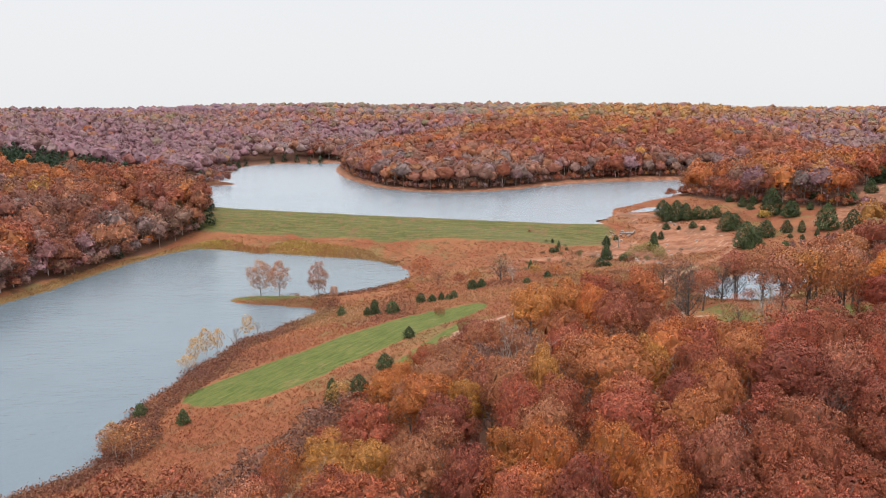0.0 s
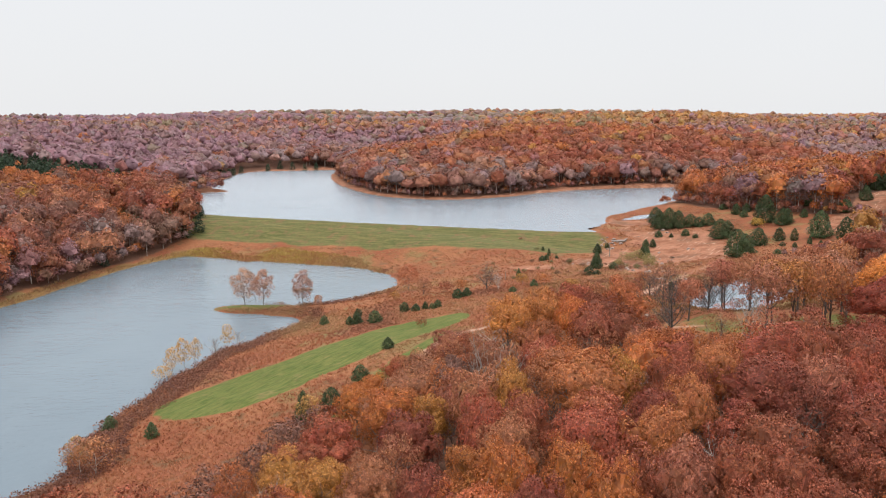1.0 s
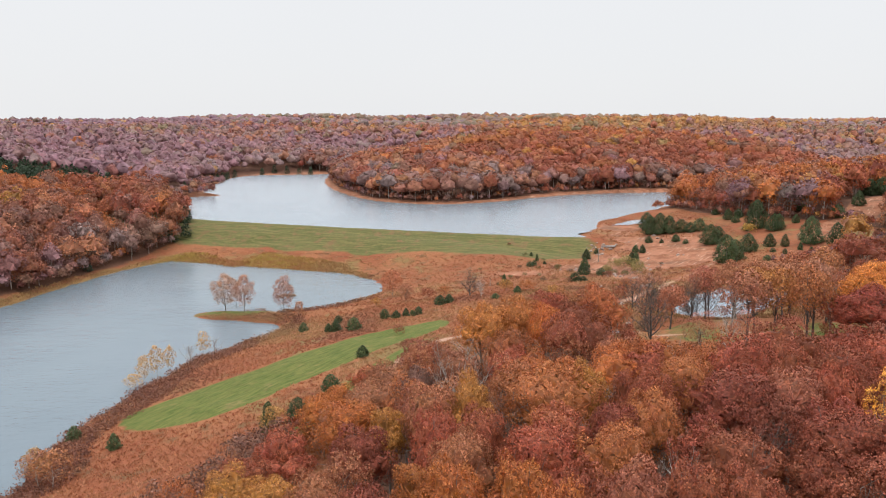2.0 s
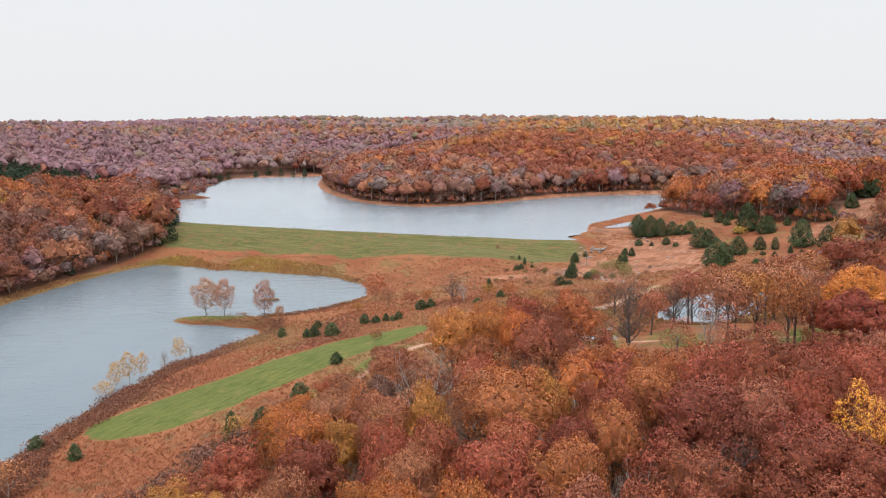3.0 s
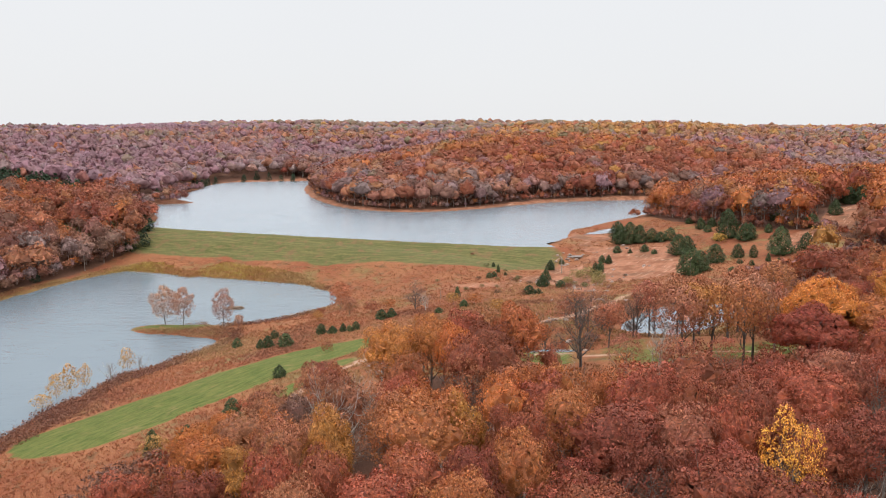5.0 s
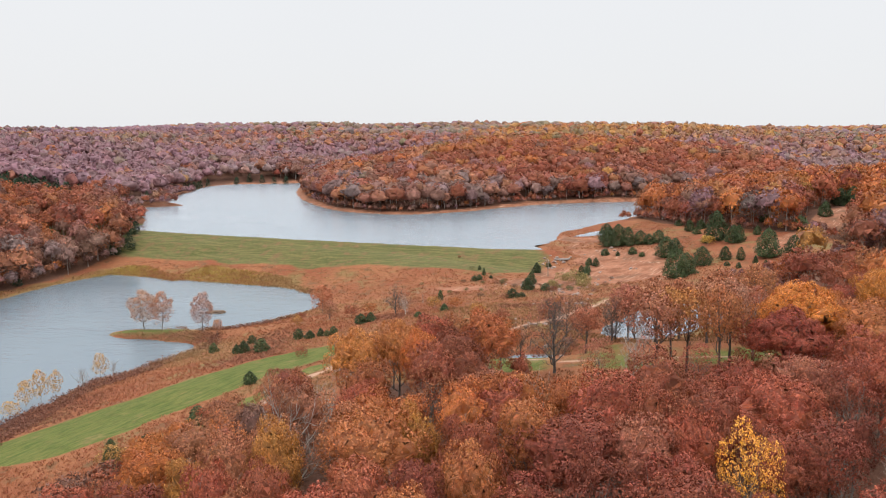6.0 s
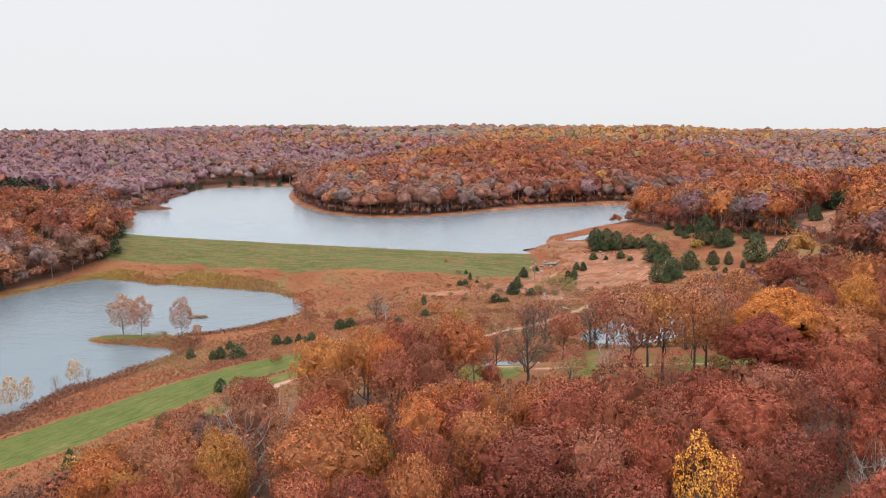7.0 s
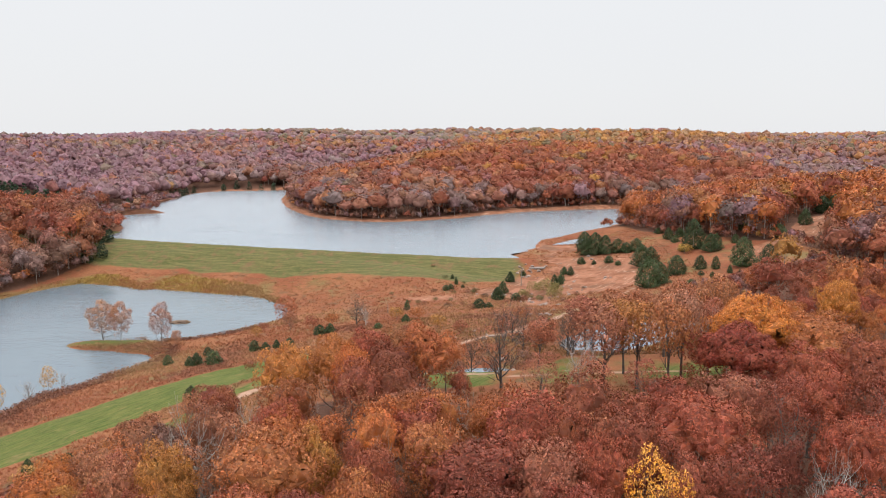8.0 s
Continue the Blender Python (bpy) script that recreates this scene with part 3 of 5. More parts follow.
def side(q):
    """Which colours the parts of the country lean to: plum in the far west, partly as painted distance haze, orange in
    the east, deep red by the near slope.
    """
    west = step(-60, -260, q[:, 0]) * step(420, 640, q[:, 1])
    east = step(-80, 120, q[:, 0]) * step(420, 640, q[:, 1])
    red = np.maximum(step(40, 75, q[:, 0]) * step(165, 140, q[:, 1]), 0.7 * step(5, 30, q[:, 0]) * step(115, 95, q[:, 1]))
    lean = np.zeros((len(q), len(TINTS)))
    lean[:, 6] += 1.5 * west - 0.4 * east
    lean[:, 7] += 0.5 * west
    lean[:, 2] += 0.1 * east - 0.8 * west - 0.5 * red
    lean[:, 4] += 0.4 * east - 0.6 * west - 1.5 * red
    lean[:, 1] += 0.7 * red
    lean[:, 9] += 0.9 * red
    lean[:, 3] -= 0.6 * red
    return lean


def scatter(rng, x0, x1, y0, y1, gap):
    xs, ys = np.arange(x0, x1, gap), np.arange(y0, y1, gap * 0.9)
    q = np.stack(np.meshgrid(xs, ys), -1).astype(float)
    q[1::2, :, 0] += gap / 2
    return q.reshape(-1, 2) + rng.uniform(-0.42, 0.42, (q.shape[0] * q.shape[1], 2)) * gap


def in_view(q, slack=14):
    """Within the wide fan that the flight looks over."""
    x, y = q[:, 0], q[:, 1]
    return (y > 25) & (x > -0.535 * (y + 6) - slack) & (x < 45 + 0.535 * (y - 20) + slack)


def woody(q, margin=4.0):
    """Where trees stand close: off the open ground, the water and the shores."""
    shore = np.minimum(signed(q, LAKE), signed(q, POND))
    margin = margin + 11 * step(-100, -130, q[:, 0]) * step(430, 470, q[:, 1]) + 12 * step(740, 775, q[:, 1]) * step(-40, -80, q[:, 0])
    return (signed(q, OPEN) > 1) & (shore > margin + 2 * lumps(q, 40, 31)) & (signed(q, POOL) > 4)


def wood(name, label, q, rng, tall, leaves, size, chances, kinds=6, trunks=True, lobes=22, drift_size=45, loose=0.5, dome=0, sharp=2.6, spread=0.22, mat=None, bare=0.0, tone=1.0):
    """Many joined trees of one wood; dome: far trees, closed domes of that fineness; bare: the share without leaves;
    tone: multiplies the leaf colour, with distance haze for far woods.
    """
    z = height(q)
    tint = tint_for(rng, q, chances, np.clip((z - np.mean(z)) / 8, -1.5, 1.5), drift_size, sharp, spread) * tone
    kind = rng.integers(0, kinds, len(q))
    kind[rng.random(len(q)) < bare] = -1
    vs, fs, cs, ns, tv, tf, base, tbase = [], [], [], [], [], [], 0, 0
    for k in range(3 if bare else 0):
        v, f = tubes(skeleton_of(rng, 1.0, 0.4, 8, 4, 0, 0.25, 0.012), 3)
        for at, floor in zip(*(p[(kind == -1) & (np.arange(len(q)) % 3 == k)] for p in (q, z))):
            h, a = tall * rng.uniform(0.75, 1.1), rng.uniform(0, 2 * math.pi)
            ca, sa = math.cos(a), math.sin(a)
            tv.append(np.stack([(v[:, 0] * ca - v[:, 1] * sa) * h + at[0], (v[:, 0] * sa + v[:, 1] * ca) * h + at[1], v[:, 2] * h + floor], 1))
            tf.append(f + tbase)
            tbase += len(v)
    for k in range(kinds):
        if dome:
            v, f, nv = dome_of(rng, 1.0, 0.36, 7, dome, leaves, size)
        else:
            v, f, nv = crown_of(rng, 1.0, 0.36, lobes, leaves, size, 0.1, 0.0, loose, 1.6, 2)
        pick = np.flatnonzero(kind == k)
        h = tall * rng.uniform(0.72, 1.22, len(pick))
        wide = h * rng.uniform(0.9, 1.2, len(pick)) * (1.15 if dome else 1.0)
        a = rng.uniform(0, 2 * math.pi, len(pick))
        ca, sa = np.cos(a), np.sin(a)
        x = (v[None, :, 0] * ca[:, None] - v[None, :, 1] * sa[:, None]) * wide[:, None] + q[pick, 0][:, None]
        y = (v[None, :, 0] * sa[:, None] + v[None, :, 1] * ca[:, None]) * wide[:, None] + q[pick, 1][:, None]
        zz = v[None, :, 2] * h[:, None] + z[pick][:, None]
        vs.append(np.stack([x, y, zz], -1).reshape(-1, 3))
        fs.append((f[None] + (np.arange(len(pick)) * len(v))[:, None, None] + base).reshape(-1, 3))
        cs.append(np.repeat(tint[pick], len(v), 0))
        ns.append(np.stack([nv[None, :, 0] * ca[:, None] - nv[None, :, 1] * sa[:, None], nv[None, :, 0] * sa[:, None] + nv[None, :, 1] * ca[:, None],
                            np.repeat(nv[None, :, 2], len(pick), 0)], -1).reshape(-1, 3))
        base += len(v) * len(pick)
        if trunks:
            v, f = tubes([(np.array([(0, 0, -0.03), (0.01, 0, 0.35), (0, 0.02, 0.75)]), (0.016, 0.012, 0.005)),
                          (np.array([(0.01, 0, 0.35), (0.14, 0.05, 0.62)]), (0.008, 0.003)),
                          (np.array([(0, 0, 0.4), (-0.12, -0.1, 0.7)]), (0.008, 0.003))], 3)
            x = (v[None, :, 0] * ca[:, None] - v[None, :, 1] * sa[:, None]) * h[:, None] + q[pick, 0][:, None]
            y = (v[None, :, 0] * sa[:, None] + v[None, :, 1] * ca[:, None]) * h[:, None] + q[pick, 1][:, None]
            zz = v[None, :, 2] * h[:, None] + z[pick][:, None]
            tv.append(np.stack([x, y, zz], -1).reshape(-1, 3))
            tf.append((f[None] + (np.arange(len(pick)) * len(v))[:, None, None] + tbase).reshape(-1, 4))
            tbase += len(v) * len(pick)
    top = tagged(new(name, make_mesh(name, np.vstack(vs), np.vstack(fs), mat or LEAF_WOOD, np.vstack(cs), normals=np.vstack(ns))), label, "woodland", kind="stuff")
    if trunks:
        part("trunks", make_mesh("trunks", np.vstack(tv), np.vstack(tf), PALE_BARK), top, "thin grey-brown trunks")
    return top


rng = np.random.default_rng(11)
MIXED = (4.8, 1.8, 1.6, 2, 0.9, 3.4, 1.2, 1.0, 0.6)
# plum and grey shares of DULL and REMOTE also put distance haze into leaves
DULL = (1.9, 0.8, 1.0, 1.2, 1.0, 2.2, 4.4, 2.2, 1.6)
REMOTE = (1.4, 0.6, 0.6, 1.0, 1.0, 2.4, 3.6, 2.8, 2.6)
WARM = (5, 1.0, 6.0, 2.2, 0.8, 1.4, 0.9, 0.6, 0)
PINES = np.array([(-300, 455), (-195, 476), (-170, 520), (-210, 560), (-330, 585)], float)


# ---- tree kinds, each copied below ----
def tree_kind(name, label, category, group, lines, bark, crown=None, leaf=None, sides=3):
    top = tagged(new(name), label, category, group)
    part("trunk", make_mesh("trunk", *tubes(lines, sides), bark, smooth=True), top, "branching trunk and limbs")
    if crown:
        part("crown", make_mesh("crown", *crown[:2], leaf or LEAF, normals=crown[2]), top)
    return top


def oak_kinds(count, leaves, size, seed, sub, core=0):
    made = []
    for k in range(count):
        r = np.random.default_rng(seed + k)
        tall, reach = 14.0, 4.0 + 0.5 * (k % 3)
        made.append(tree_kind("oak_tree", "autumn oak on the wooded slope", "tree", "trees of the near wood",
                              skeleton_of(r, tall, reach * 1.12, 8, sub, 1), BARK,
                              crown_of(r, tall, reach, 30 + 4 * (k % 4), leaves, size, 0.26, 0.0 if core else 0.15, 0.6, 1.5, core)))
    return made


def plant(kind, x, y, wide, tall, turn=0.0, tint=None, label="", sunk=0.1):
    """A copy of a tree, on the ground at x, y, at its scales across and up."""
    z = float(height([(x, y)])[0]) - sunk
    ob = copy_thing(kind, pose(x, y, z, 0, 0, turn) @ Matrix.Diagonal((wide, wide, tall, 1)))
    if tint is not None:
        for o in ob.children:
            if o.name.startswith("crown"):
                o.color = (*tint, 1)
    return tagged(ob, label)


def remove(kinds):
    for kind in kinds:
        for o in (*kind.children_recursive, kind):
            bpy.data.objects.remove(o)


WORDS = ["rust-red", "deep maroon", "bright orange", "pale tan-pink", "golden yellow-orange", "dull brown", "plum-brown", "grey-brown", "olive-brown", "crimson"]
OAKS = oak_kinds(9, 9200, 0.122, 100, 5, 4)
OAKS_THIN = oak_kinds(3, 4600, 0.125, 120, 6)
OAKS_BACK = oak_kinds(6, 5400, 0.145, 140, 3, 3)
rk = np.random.default_rng(5)
BROAD = [tree_kind("oak_tree", "broad round oak", "tree", "trees of the near wood", skeleton_of(rk, 17, 8.0, 9, 5), BARK,
                   crown_of(rk, 17, 8.6, 70, 30000, 0.15, 0.12, 0.0, 0.6, 1.5, 5)) for k in range(2)]
TALL_OAKS = [tree_kind("oak_tree", "tall oak with bare bole and thin orange-brown crown", "tree", "oaks on the lawn",
                       skeleton_of(rk, 14, 4.4, 7, 4, 2, 0.45, 0.027), DARK_BARK, crown_of(rk, 14, 4.6, 20, 3200, 0.22, 0.36, 0.4)) for k in range(3)]
SYCAMORES = [tree_kind("sycamore_tree", "airy sycamore with thinning pinkish-orange leaves on the grassy spit", "tree", "sycamores on the spit",
                       skeleton_of(rk, 11, 3.2, 11, 4, 3, 0.14, 0.014), BARK, crown_of(rk, 11, 3.6, 40, 6400, 0.125, 0.08, 0.15, 0.6, 1.85)) for k in range(2)]
SAPLINGS = [tree_kind("sapling_tree", "slender sapling with sparse golden leaves on the pond bank", "tree", "saplings on the bank",
                      skeleton_of(rk, 6, 2.0, 7, 3, 2, 0.2, 0.012), PALE_BARK, crown_of(rk, 6, 2.1, 18, 1200, 0.125, 0.14, 0.25, 0.6, 1.8)) for k in range(2)]
BARES = [tree_kind("bare_tree", "leafless tree with grey spreading branches", "tree", "bare trees",
                   skeleton_of(rk, 13, 5.6, 11, 5, 4, 0.2, 0.029), PALE_BARK) for k in range(3)]
DARK_BARES = [tree_kind("bare_tree", "dark leafless tree with fine spreading twigs beside the lane", "tree", "bare trees",
                        skeleton_of(rk, 12, 5.6, 13, 6, 8, 0.14, 0.028), DARK_BARK, crown_of(rk, 12, 5.0, 16, 700, 0.15, 0.3, 0.3)) for k in range(2)]
SHRUBS = [tree_kind("shrub", "twiggy autumn shrub at the edge of the wood", "shrub", "shrubs at the wood's edge",
                    skeleton_of(rk, 3.6, 2.4, 9, 3, 0, 0.05, 0.01), BARK, crown_of(rk, 3.6, 2.3, 14, 1000, 0.14, 0.05, 0.4)) for k in range(3)]
CEDARS = [tree_kind("cedar_tree", "small dark green cedar in the rusty meadow", "tree", "cedars",
                    [(limb(rk, (0, 0, -0.2), (0, 0, 1), 2.4, 0.04, 0.4, 4), np.linspace(0.11, 0.03, 5))], BARK,
                    cedar_of(rk, 4.0, 1.65, 1500, 0.2, 0.4 * k), NEEDLE) for k in range(4)]

TALL_CEDARS = [tree_kind("cedar_tree", "tall bushy dark green cedar on red soil", "tree", "cedars",
                         [(limb(rk, (0, 0, -0.2), (0, 0, 1), 2.4, 0.04, 0.4, 4), np.linspace(0.11, 0.03, 5))], BARK,
                         cedar_of(rk, 4.0, 1.65, 5200, 0.1, 0.4 * k), NEEDLE) for k in range(4)]

# single trees that stand out of the near wood: x, y, scale across, scale up
GOLDEN = (0.85, 0.37, 0.03)
LOW_OAKS = [
    (63.5, 104, 0.68, 1.14, GOLDEN, "bright golden-yellow tree among red oaks", OAKS_THIN),
    (59, 166, 0.75, 0.7, (0.33, 0.11, 0.06), "low reddish oak with sparse leaves before the lawn", OAKS_THIN),
    (67, 163, 0.8, 0.7, (0.35, 0.10, 0.05), "low reddish oak with sparse leaves before the lawn", OAKS_THIN),
    (76, 164, 0.75, 0.65, (0.33, 0.08, 0.045), "low reddish oak with sparse leaves before the lawn", OAKS_THIN),
]
BROAD_OAKS = [
    (93, 169, 1.0, 0.8, (0.29, 0.058, 0.028), "broad round oak in deep rust-red leaf", BROAD),
    (98, 178, 1.0, 0.98, (0.58, 0.19, 0.022), "broad round oak in glowing orange leaf", BROAD),
]
LONE_OAKS = [
    (122, 197, 1.0, 1.2, (0.50, 0.18, 0.025), "golden-yellow oak behind red oaks", OAKS),
    (17, 162, 1.0, 1.15, (0.47, 0.168, 0.03), "golden-orange oak at the wood's edge", OAKS),
    (24, 166, 0.95, 1.12, (0.42, 0.145, 0.032), "golden-orange oak at the wood's edge", OAKS),
    (28, 157, 0.75, 1.15, (0.47, 0.125, 0.02), "oak with a vivid orange crown top", OAKS),
    (39, 164, 1.05, 1.2, (0.40, 0.11, 0.03), "orange-red oak at the wood's edge", OAKS),
    (34, 171, 0.9, 1.05, (0.33, 0.12, 0.045), "brown-orange oak at the wood's edge", OAKS),
    (-8, 146, 0.7, 0.62, (0.42, 0.125, 0.02), "orange oak at the wood's edge", OAKS),
    (-4, 153, 0.7, 0.68, (0.33, 0.085, 0.03), "rust-red oak at the wood's edge", OAKS),
    (-10, 137, 0.8, 0.72, (0.42, 0.125, 0.02), "orange oak at the wood's edge", OAKS),
    (-1, 146, 0.85, 0.8, (0.36, 0.13, 0.055), "pale tan oak at the wood's edge", OAKS),
    (-9, 290, 1.0, 0.85, (0.42, 0.13, 0.05), "orange-brown tree at the head of the pond", SYCAMORES),
]
GREY_TREES = [
    (66, 97, 0.75, 0.9, None, "grey leafless tree standing among autumn oaks", BARES),
    (61, 95, 0.6, 0.7, None, "grey leafless tree standing among autumn oaks", BARES),
    (12.2, 130.5, 1.1, 1.34, None, "pale leafless tree with thick spreading limbs", BARES),
    (44, 137, 0.8, 1.1, None, "pale leafless tree with thick spreading limbs", BARES),
    (66, 170, 0.9, 1.0, None, "leafless tree with grey spreading branches", BARES),
    (93, 186, 0.9, 1.2, None, "leafless tree with grey spreading branches", BARES),
    (84, 112, 0.8, 1.1, None, "leafless tree with grey spreading branches", BARES),
    (-57.6, 222.5, 0.45, 0.42, None, "small grey leafless tree on the pond bank", BARES),
    (-54, 232.5, 0.35, 0.38, None, "small grey leafless tree on the pond bank", BARES),
    (20, 255, 0.5, 0.5, None, "grey leafless tree in the meadow", BARES),
]
DARK_TREES = [
    (53, 180, 1.1, 1.2, (0.3, 0.12, 0.07), "dark nearly leafless oak beside the gravel lane", DARK_BARES),
    (60, 216, 0.75, 0.85, (0.3, 0.12, 0.07), "dark nearly leafless tree beside the pool", DARK_BARES),
    (71, 213, 0.7, 0.9, (0.3, 0.12, 0.07), "dark nearly leafless tree beside the pool", DARK_BARES),
    (82, 214, 0.75, 0.9, (0.3, 0.12, 0.07), "dark nearly leafless tree beside the pool", DARK_BARES),
    (69, 207, 0.85, 0.85, (0.3, 0.12, 0.07), "dark nearly leafless tree beside the pool", DARK_BARES),
    (48, 197, 0.6, 0.7, (0.3, 0.12, 0.07), "dark nearly leafless tree beside the lane", DARK_BARES),
    (58, 222, 0.8, 0.8, (0.3, 0.12, 0.07), "dark nearly leafless tree beside the pool", DARK_BARES),
    (64, 219, 0.75, 0.8, (0.3, 0.12, 0.07), "dark nearly leafless tree beside the pool", DARK_BARES),
    (76, 216, 0.8, 0.85, (0.32, 0.11, 0.06), "dark nearly leafless tree beside the pool", DARK_BARES),
    (16.8, 261, 0.85, 0.68, (0.27, 0.19, 0.12), "grey-brown leafless tree in the meadow", DARK_BARES),
]
LAWN_OAKS = [
    (71, 174.5, 1.12, 1.18, (0.34, 0.12, 0.06), "", TALL_OAKS),
    (77.5, 177, 1.01, 1.18, (0.40, 0.15, 0.035), "", TALL_OAKS),
    (81.5, 171, 0.90, 1.30, (0.38, 0.13, 0.04), "", TALL_OAKS),
    (85.5, 177.5, 0.90, 1.30, (0.36, 0.15, 0.08), "", TALL_OAKS),
    (77, 187, 0.84, 1.06, (0.40, 0.16, 0.04), "", TALL_OAKS),
    (78, 204, 0.95, 1.0, (0.36, 0.13, 0.055), "", TALL_OAKS),
    (84.5, 209, 0.95, 1.05, (0.36, 0.12, 0.05), "", TALL_OAKS),
    (88, 200, 0.9, 1.0, (0.38, 0.15, 0.07), "", TALL_OAKS),
    (93, 208, 1.01, 1.12, (0.36, 0.12, 0.05), "", TALL_OAKS),
    (62, 199, 0.75, 0.75, (0.36, 0.11, 0.05), "small thin-leaved oak beside the lane", TALL_OAKS),
    (73, 209, 0.85, 0.95, (0.36, 0.11, 0.06), "", TALL_OAKS),
    (97, 197, 0.85, 0.95, (0.36, 0.11, 0.05), "", TALL_OAKS),
    (103, 213, 1.01, 1.12, (0.38, 0.14, 0.05), "", TALL_OAKS),
]
SPIT_TREES = [
    (-63.2, 279.5, 1.3, 1.12, (0.42, 0.195, 0.09), "", SYCAMORES),
    (-56.3, 275.8, 0.95, 1.1, (0.41, 0.17, 0.078), "", SYCAMORES),
    (-42.5, 271.5, 0.95, 1.1, (0.36, 0.16, 0.095), "", SYCAMORES),
    (-37, 268, 0.45, 0.5, (0.42, 0.18, 0.08), "", SYCAMORES),
    (-3, 266, 0.7, 0.55, (0.36, 0.14, 0.07), "orange-brown tree at the head of the pond", SYCAMORES),
]
BANK_SAPLINGS = [
    (-64.5, 208, 1.0, 1.2, (0.52, 0.26, 0.03), "", SAPLINGS),
    (-62.5, 211, 0.9, 1.4, (0.52, 0.26, 0.03), "", SAPLINGS),
    (-60.5, 214, 0.75, 1.2, (0.52, 0.26, 0.03), "", SAPLINGS),
    (-64.5, 201, 1.0, 0.7, (0.52, 0.26, 0.03), "", SAPLINGS),
    (-56, 229, 0.9, 1.15, (0.52, 0.26, 0.03), "", SAPLINGS),
    (-60.5, 145, 1.5, 1.15, (0.34, 0.13, 0.05), "orange-brown bushy sapling on the pond bank", SAPLINGS),
    (-57, 143, 1.6, 1.2, (0.36, 0.14, 0.05), "orange-brown bushy sapling on the pond bank", SAPLINGS),
    (-62.5, 148, 1.1, 1.1, (0.40, 0.22, 0.06), "orange-brown bushy sapling on the pond bank", SAPLINGS),
    (-20, 149, 1.1, 1.0, (0.40, 0.21, 0.05), "yellowing sapling beside a cedar", SAPLINGS),
]
# oaks of the near slope that stand out by their colour: x, y, scale across, scale up
SLOPE_OAKS = [
    (9.6, 101.3, 0.78, 1.21, "crimson"), (14.2, 102.3, 0.78, 1.16, "rust"), (12.3, 97.3, 0.78, 1.09, "tan"), (-15.7, 102.5, 0.86, 0.806, "gold"),
    (-9.3, 96.8, 0.78, 0.877, "gold"), (-3.3, 91, 0.78, 1.02, "tan"), (2.4, 85.6, 0.78, 1.02, "maroon"), (11.6, 86.4, 0.78, 1.16, "orange"),
    (-12.5, 87, 0.78, 0.877, "orange"), (5.7, 71.6, 0.78, 1.13, "crimson"), (13.4, 76.1, 0.78, 1.16, "maroon"), (30.1, 101.3, 0.78, 1.16, "maroon"),
    (28.8, 93.1, 0.95, 1.2, "ginger"), (21.1, 93.7, 1.1, 1.2, "crimson"), (18.2, 84.3, 0.78, 1.2, "orange"), (23.8, 82.6, 0.78, 1.16, "rust"),
    (28.8, 81.2, 0.78, 1.2, "rose"), (20.6, 76.7, 0.78, 1.16, "orange"), (33.7, 80.5, 0.83, 1.2, "rust")]
RIDGE_OAKS = [
    (5.9, 158.8, 0.93, 0.806, "maroon"), (20.8, 137.4, 0.78, 1.02, "crimson"), (-3.4, 120.3, 1, 0.979, "orange"), (2.8, 114.7, 0.78, 0.979, "gold"),
    (8.9, 110.9, 0.84, 1.21, "tan"), (13.5, 110.5, 0.78, 1.23, "gold"), (-0, 104.6, 0.99, 1.02, "maroon"), (-11.3, 113.7, 1, 0.836, "crimson"),
    (-14.6, 107.5, 0.78, 0.785, "rust"), (23.9, 115, 1.3, 1.23, "ginger"), (29.1, 116.4, 0.78, 1.16, "gold"), (34.5, 114, 0.78, 1.16, "rust"),
    (42.3, 115.4, 0.97, 1.24, "ginger"), (36.1, 109.3, 0.82, 1.2, "rust"), (46.8, 110.5, 1.4, 1.2, "maroon"), (53.8, 109.1, 1, 1.2, "rose")]
CLEARING_OAKS = [
    (87.6, 119.1, 0.78, 1.02, "crimson"), (91.4, 133.3, 1, 1.13, "crimson"), (94.4, 143.2, 1.2, 1.16, "crimson"), (103.6, 146.1, 1.2, 1.16, "rust"),
    (81.2, 134.1, 1.1, 1.13, "rose"), (74.5, 123.6, 1.2, 1.13, "crimson"), (106.5, 169.7, 1.5, 1.09, "ginger"), (57.3, 118.5, 0.85, 1.16, "rust"),
    (59.2, 111.3, 0.78, 1.16, "crimson"), (35.5, 104.9, 0.78, 1.16, "ginger"), (13.5, 114.9, 0.78, 1.13, "gold"), (6.6, 116.6, 0.91, 1.09, "rose"),
    (88.7, 115.1, 0.78, 1.13, "crimson")]
LEAF_WORDS = {"rust": (RUST, "rust-red"), "maroon": (MAROON, "deep maroon"), "orange": (ORANGE, "bright orange"), "tan": (TAN, "pale tan"), "gold": ((0.42, 0.172, 0.032), "golden-orange"),
              "crimson": (CRIMSON, "crimson-red"), "ginger": (GINGER, "orange-tan"), "rose": (ROSE, "dusty pinkish-red")}
SINGLE = LOW_OAKS + BROAD_OAKS + LONE_OAKS + GREY_TREES + DARK_TREES + LAWN_OAKS + SPIT_TREES + BANK_SAPLINGS
SINGLE += [(x, y, wide, tall, LEAF_WORDS[word][0], "autumn oak in " + LEAF_WORDS[word][1] + " leaf on the wooded slope", OAKS)
           for x, y, wide, tall, word in SLOPE_OAKS + RIDGE_OAKS + CLEARING_OAKS]
taken = np.array([s[:2] for s in SINGLE])

near_q = scatter(rng, -60, 240, 30, 300, 7.7)
near_q = near_q[in_view(near_q) & woody(near_q) & (near_q[:, 1] < 265)]
room = np.array([4.2 if s[6] is BARES else 7.6 if s[6] is BROAD else 4.4 + 1.2 * s[2] for s in SINGLE])
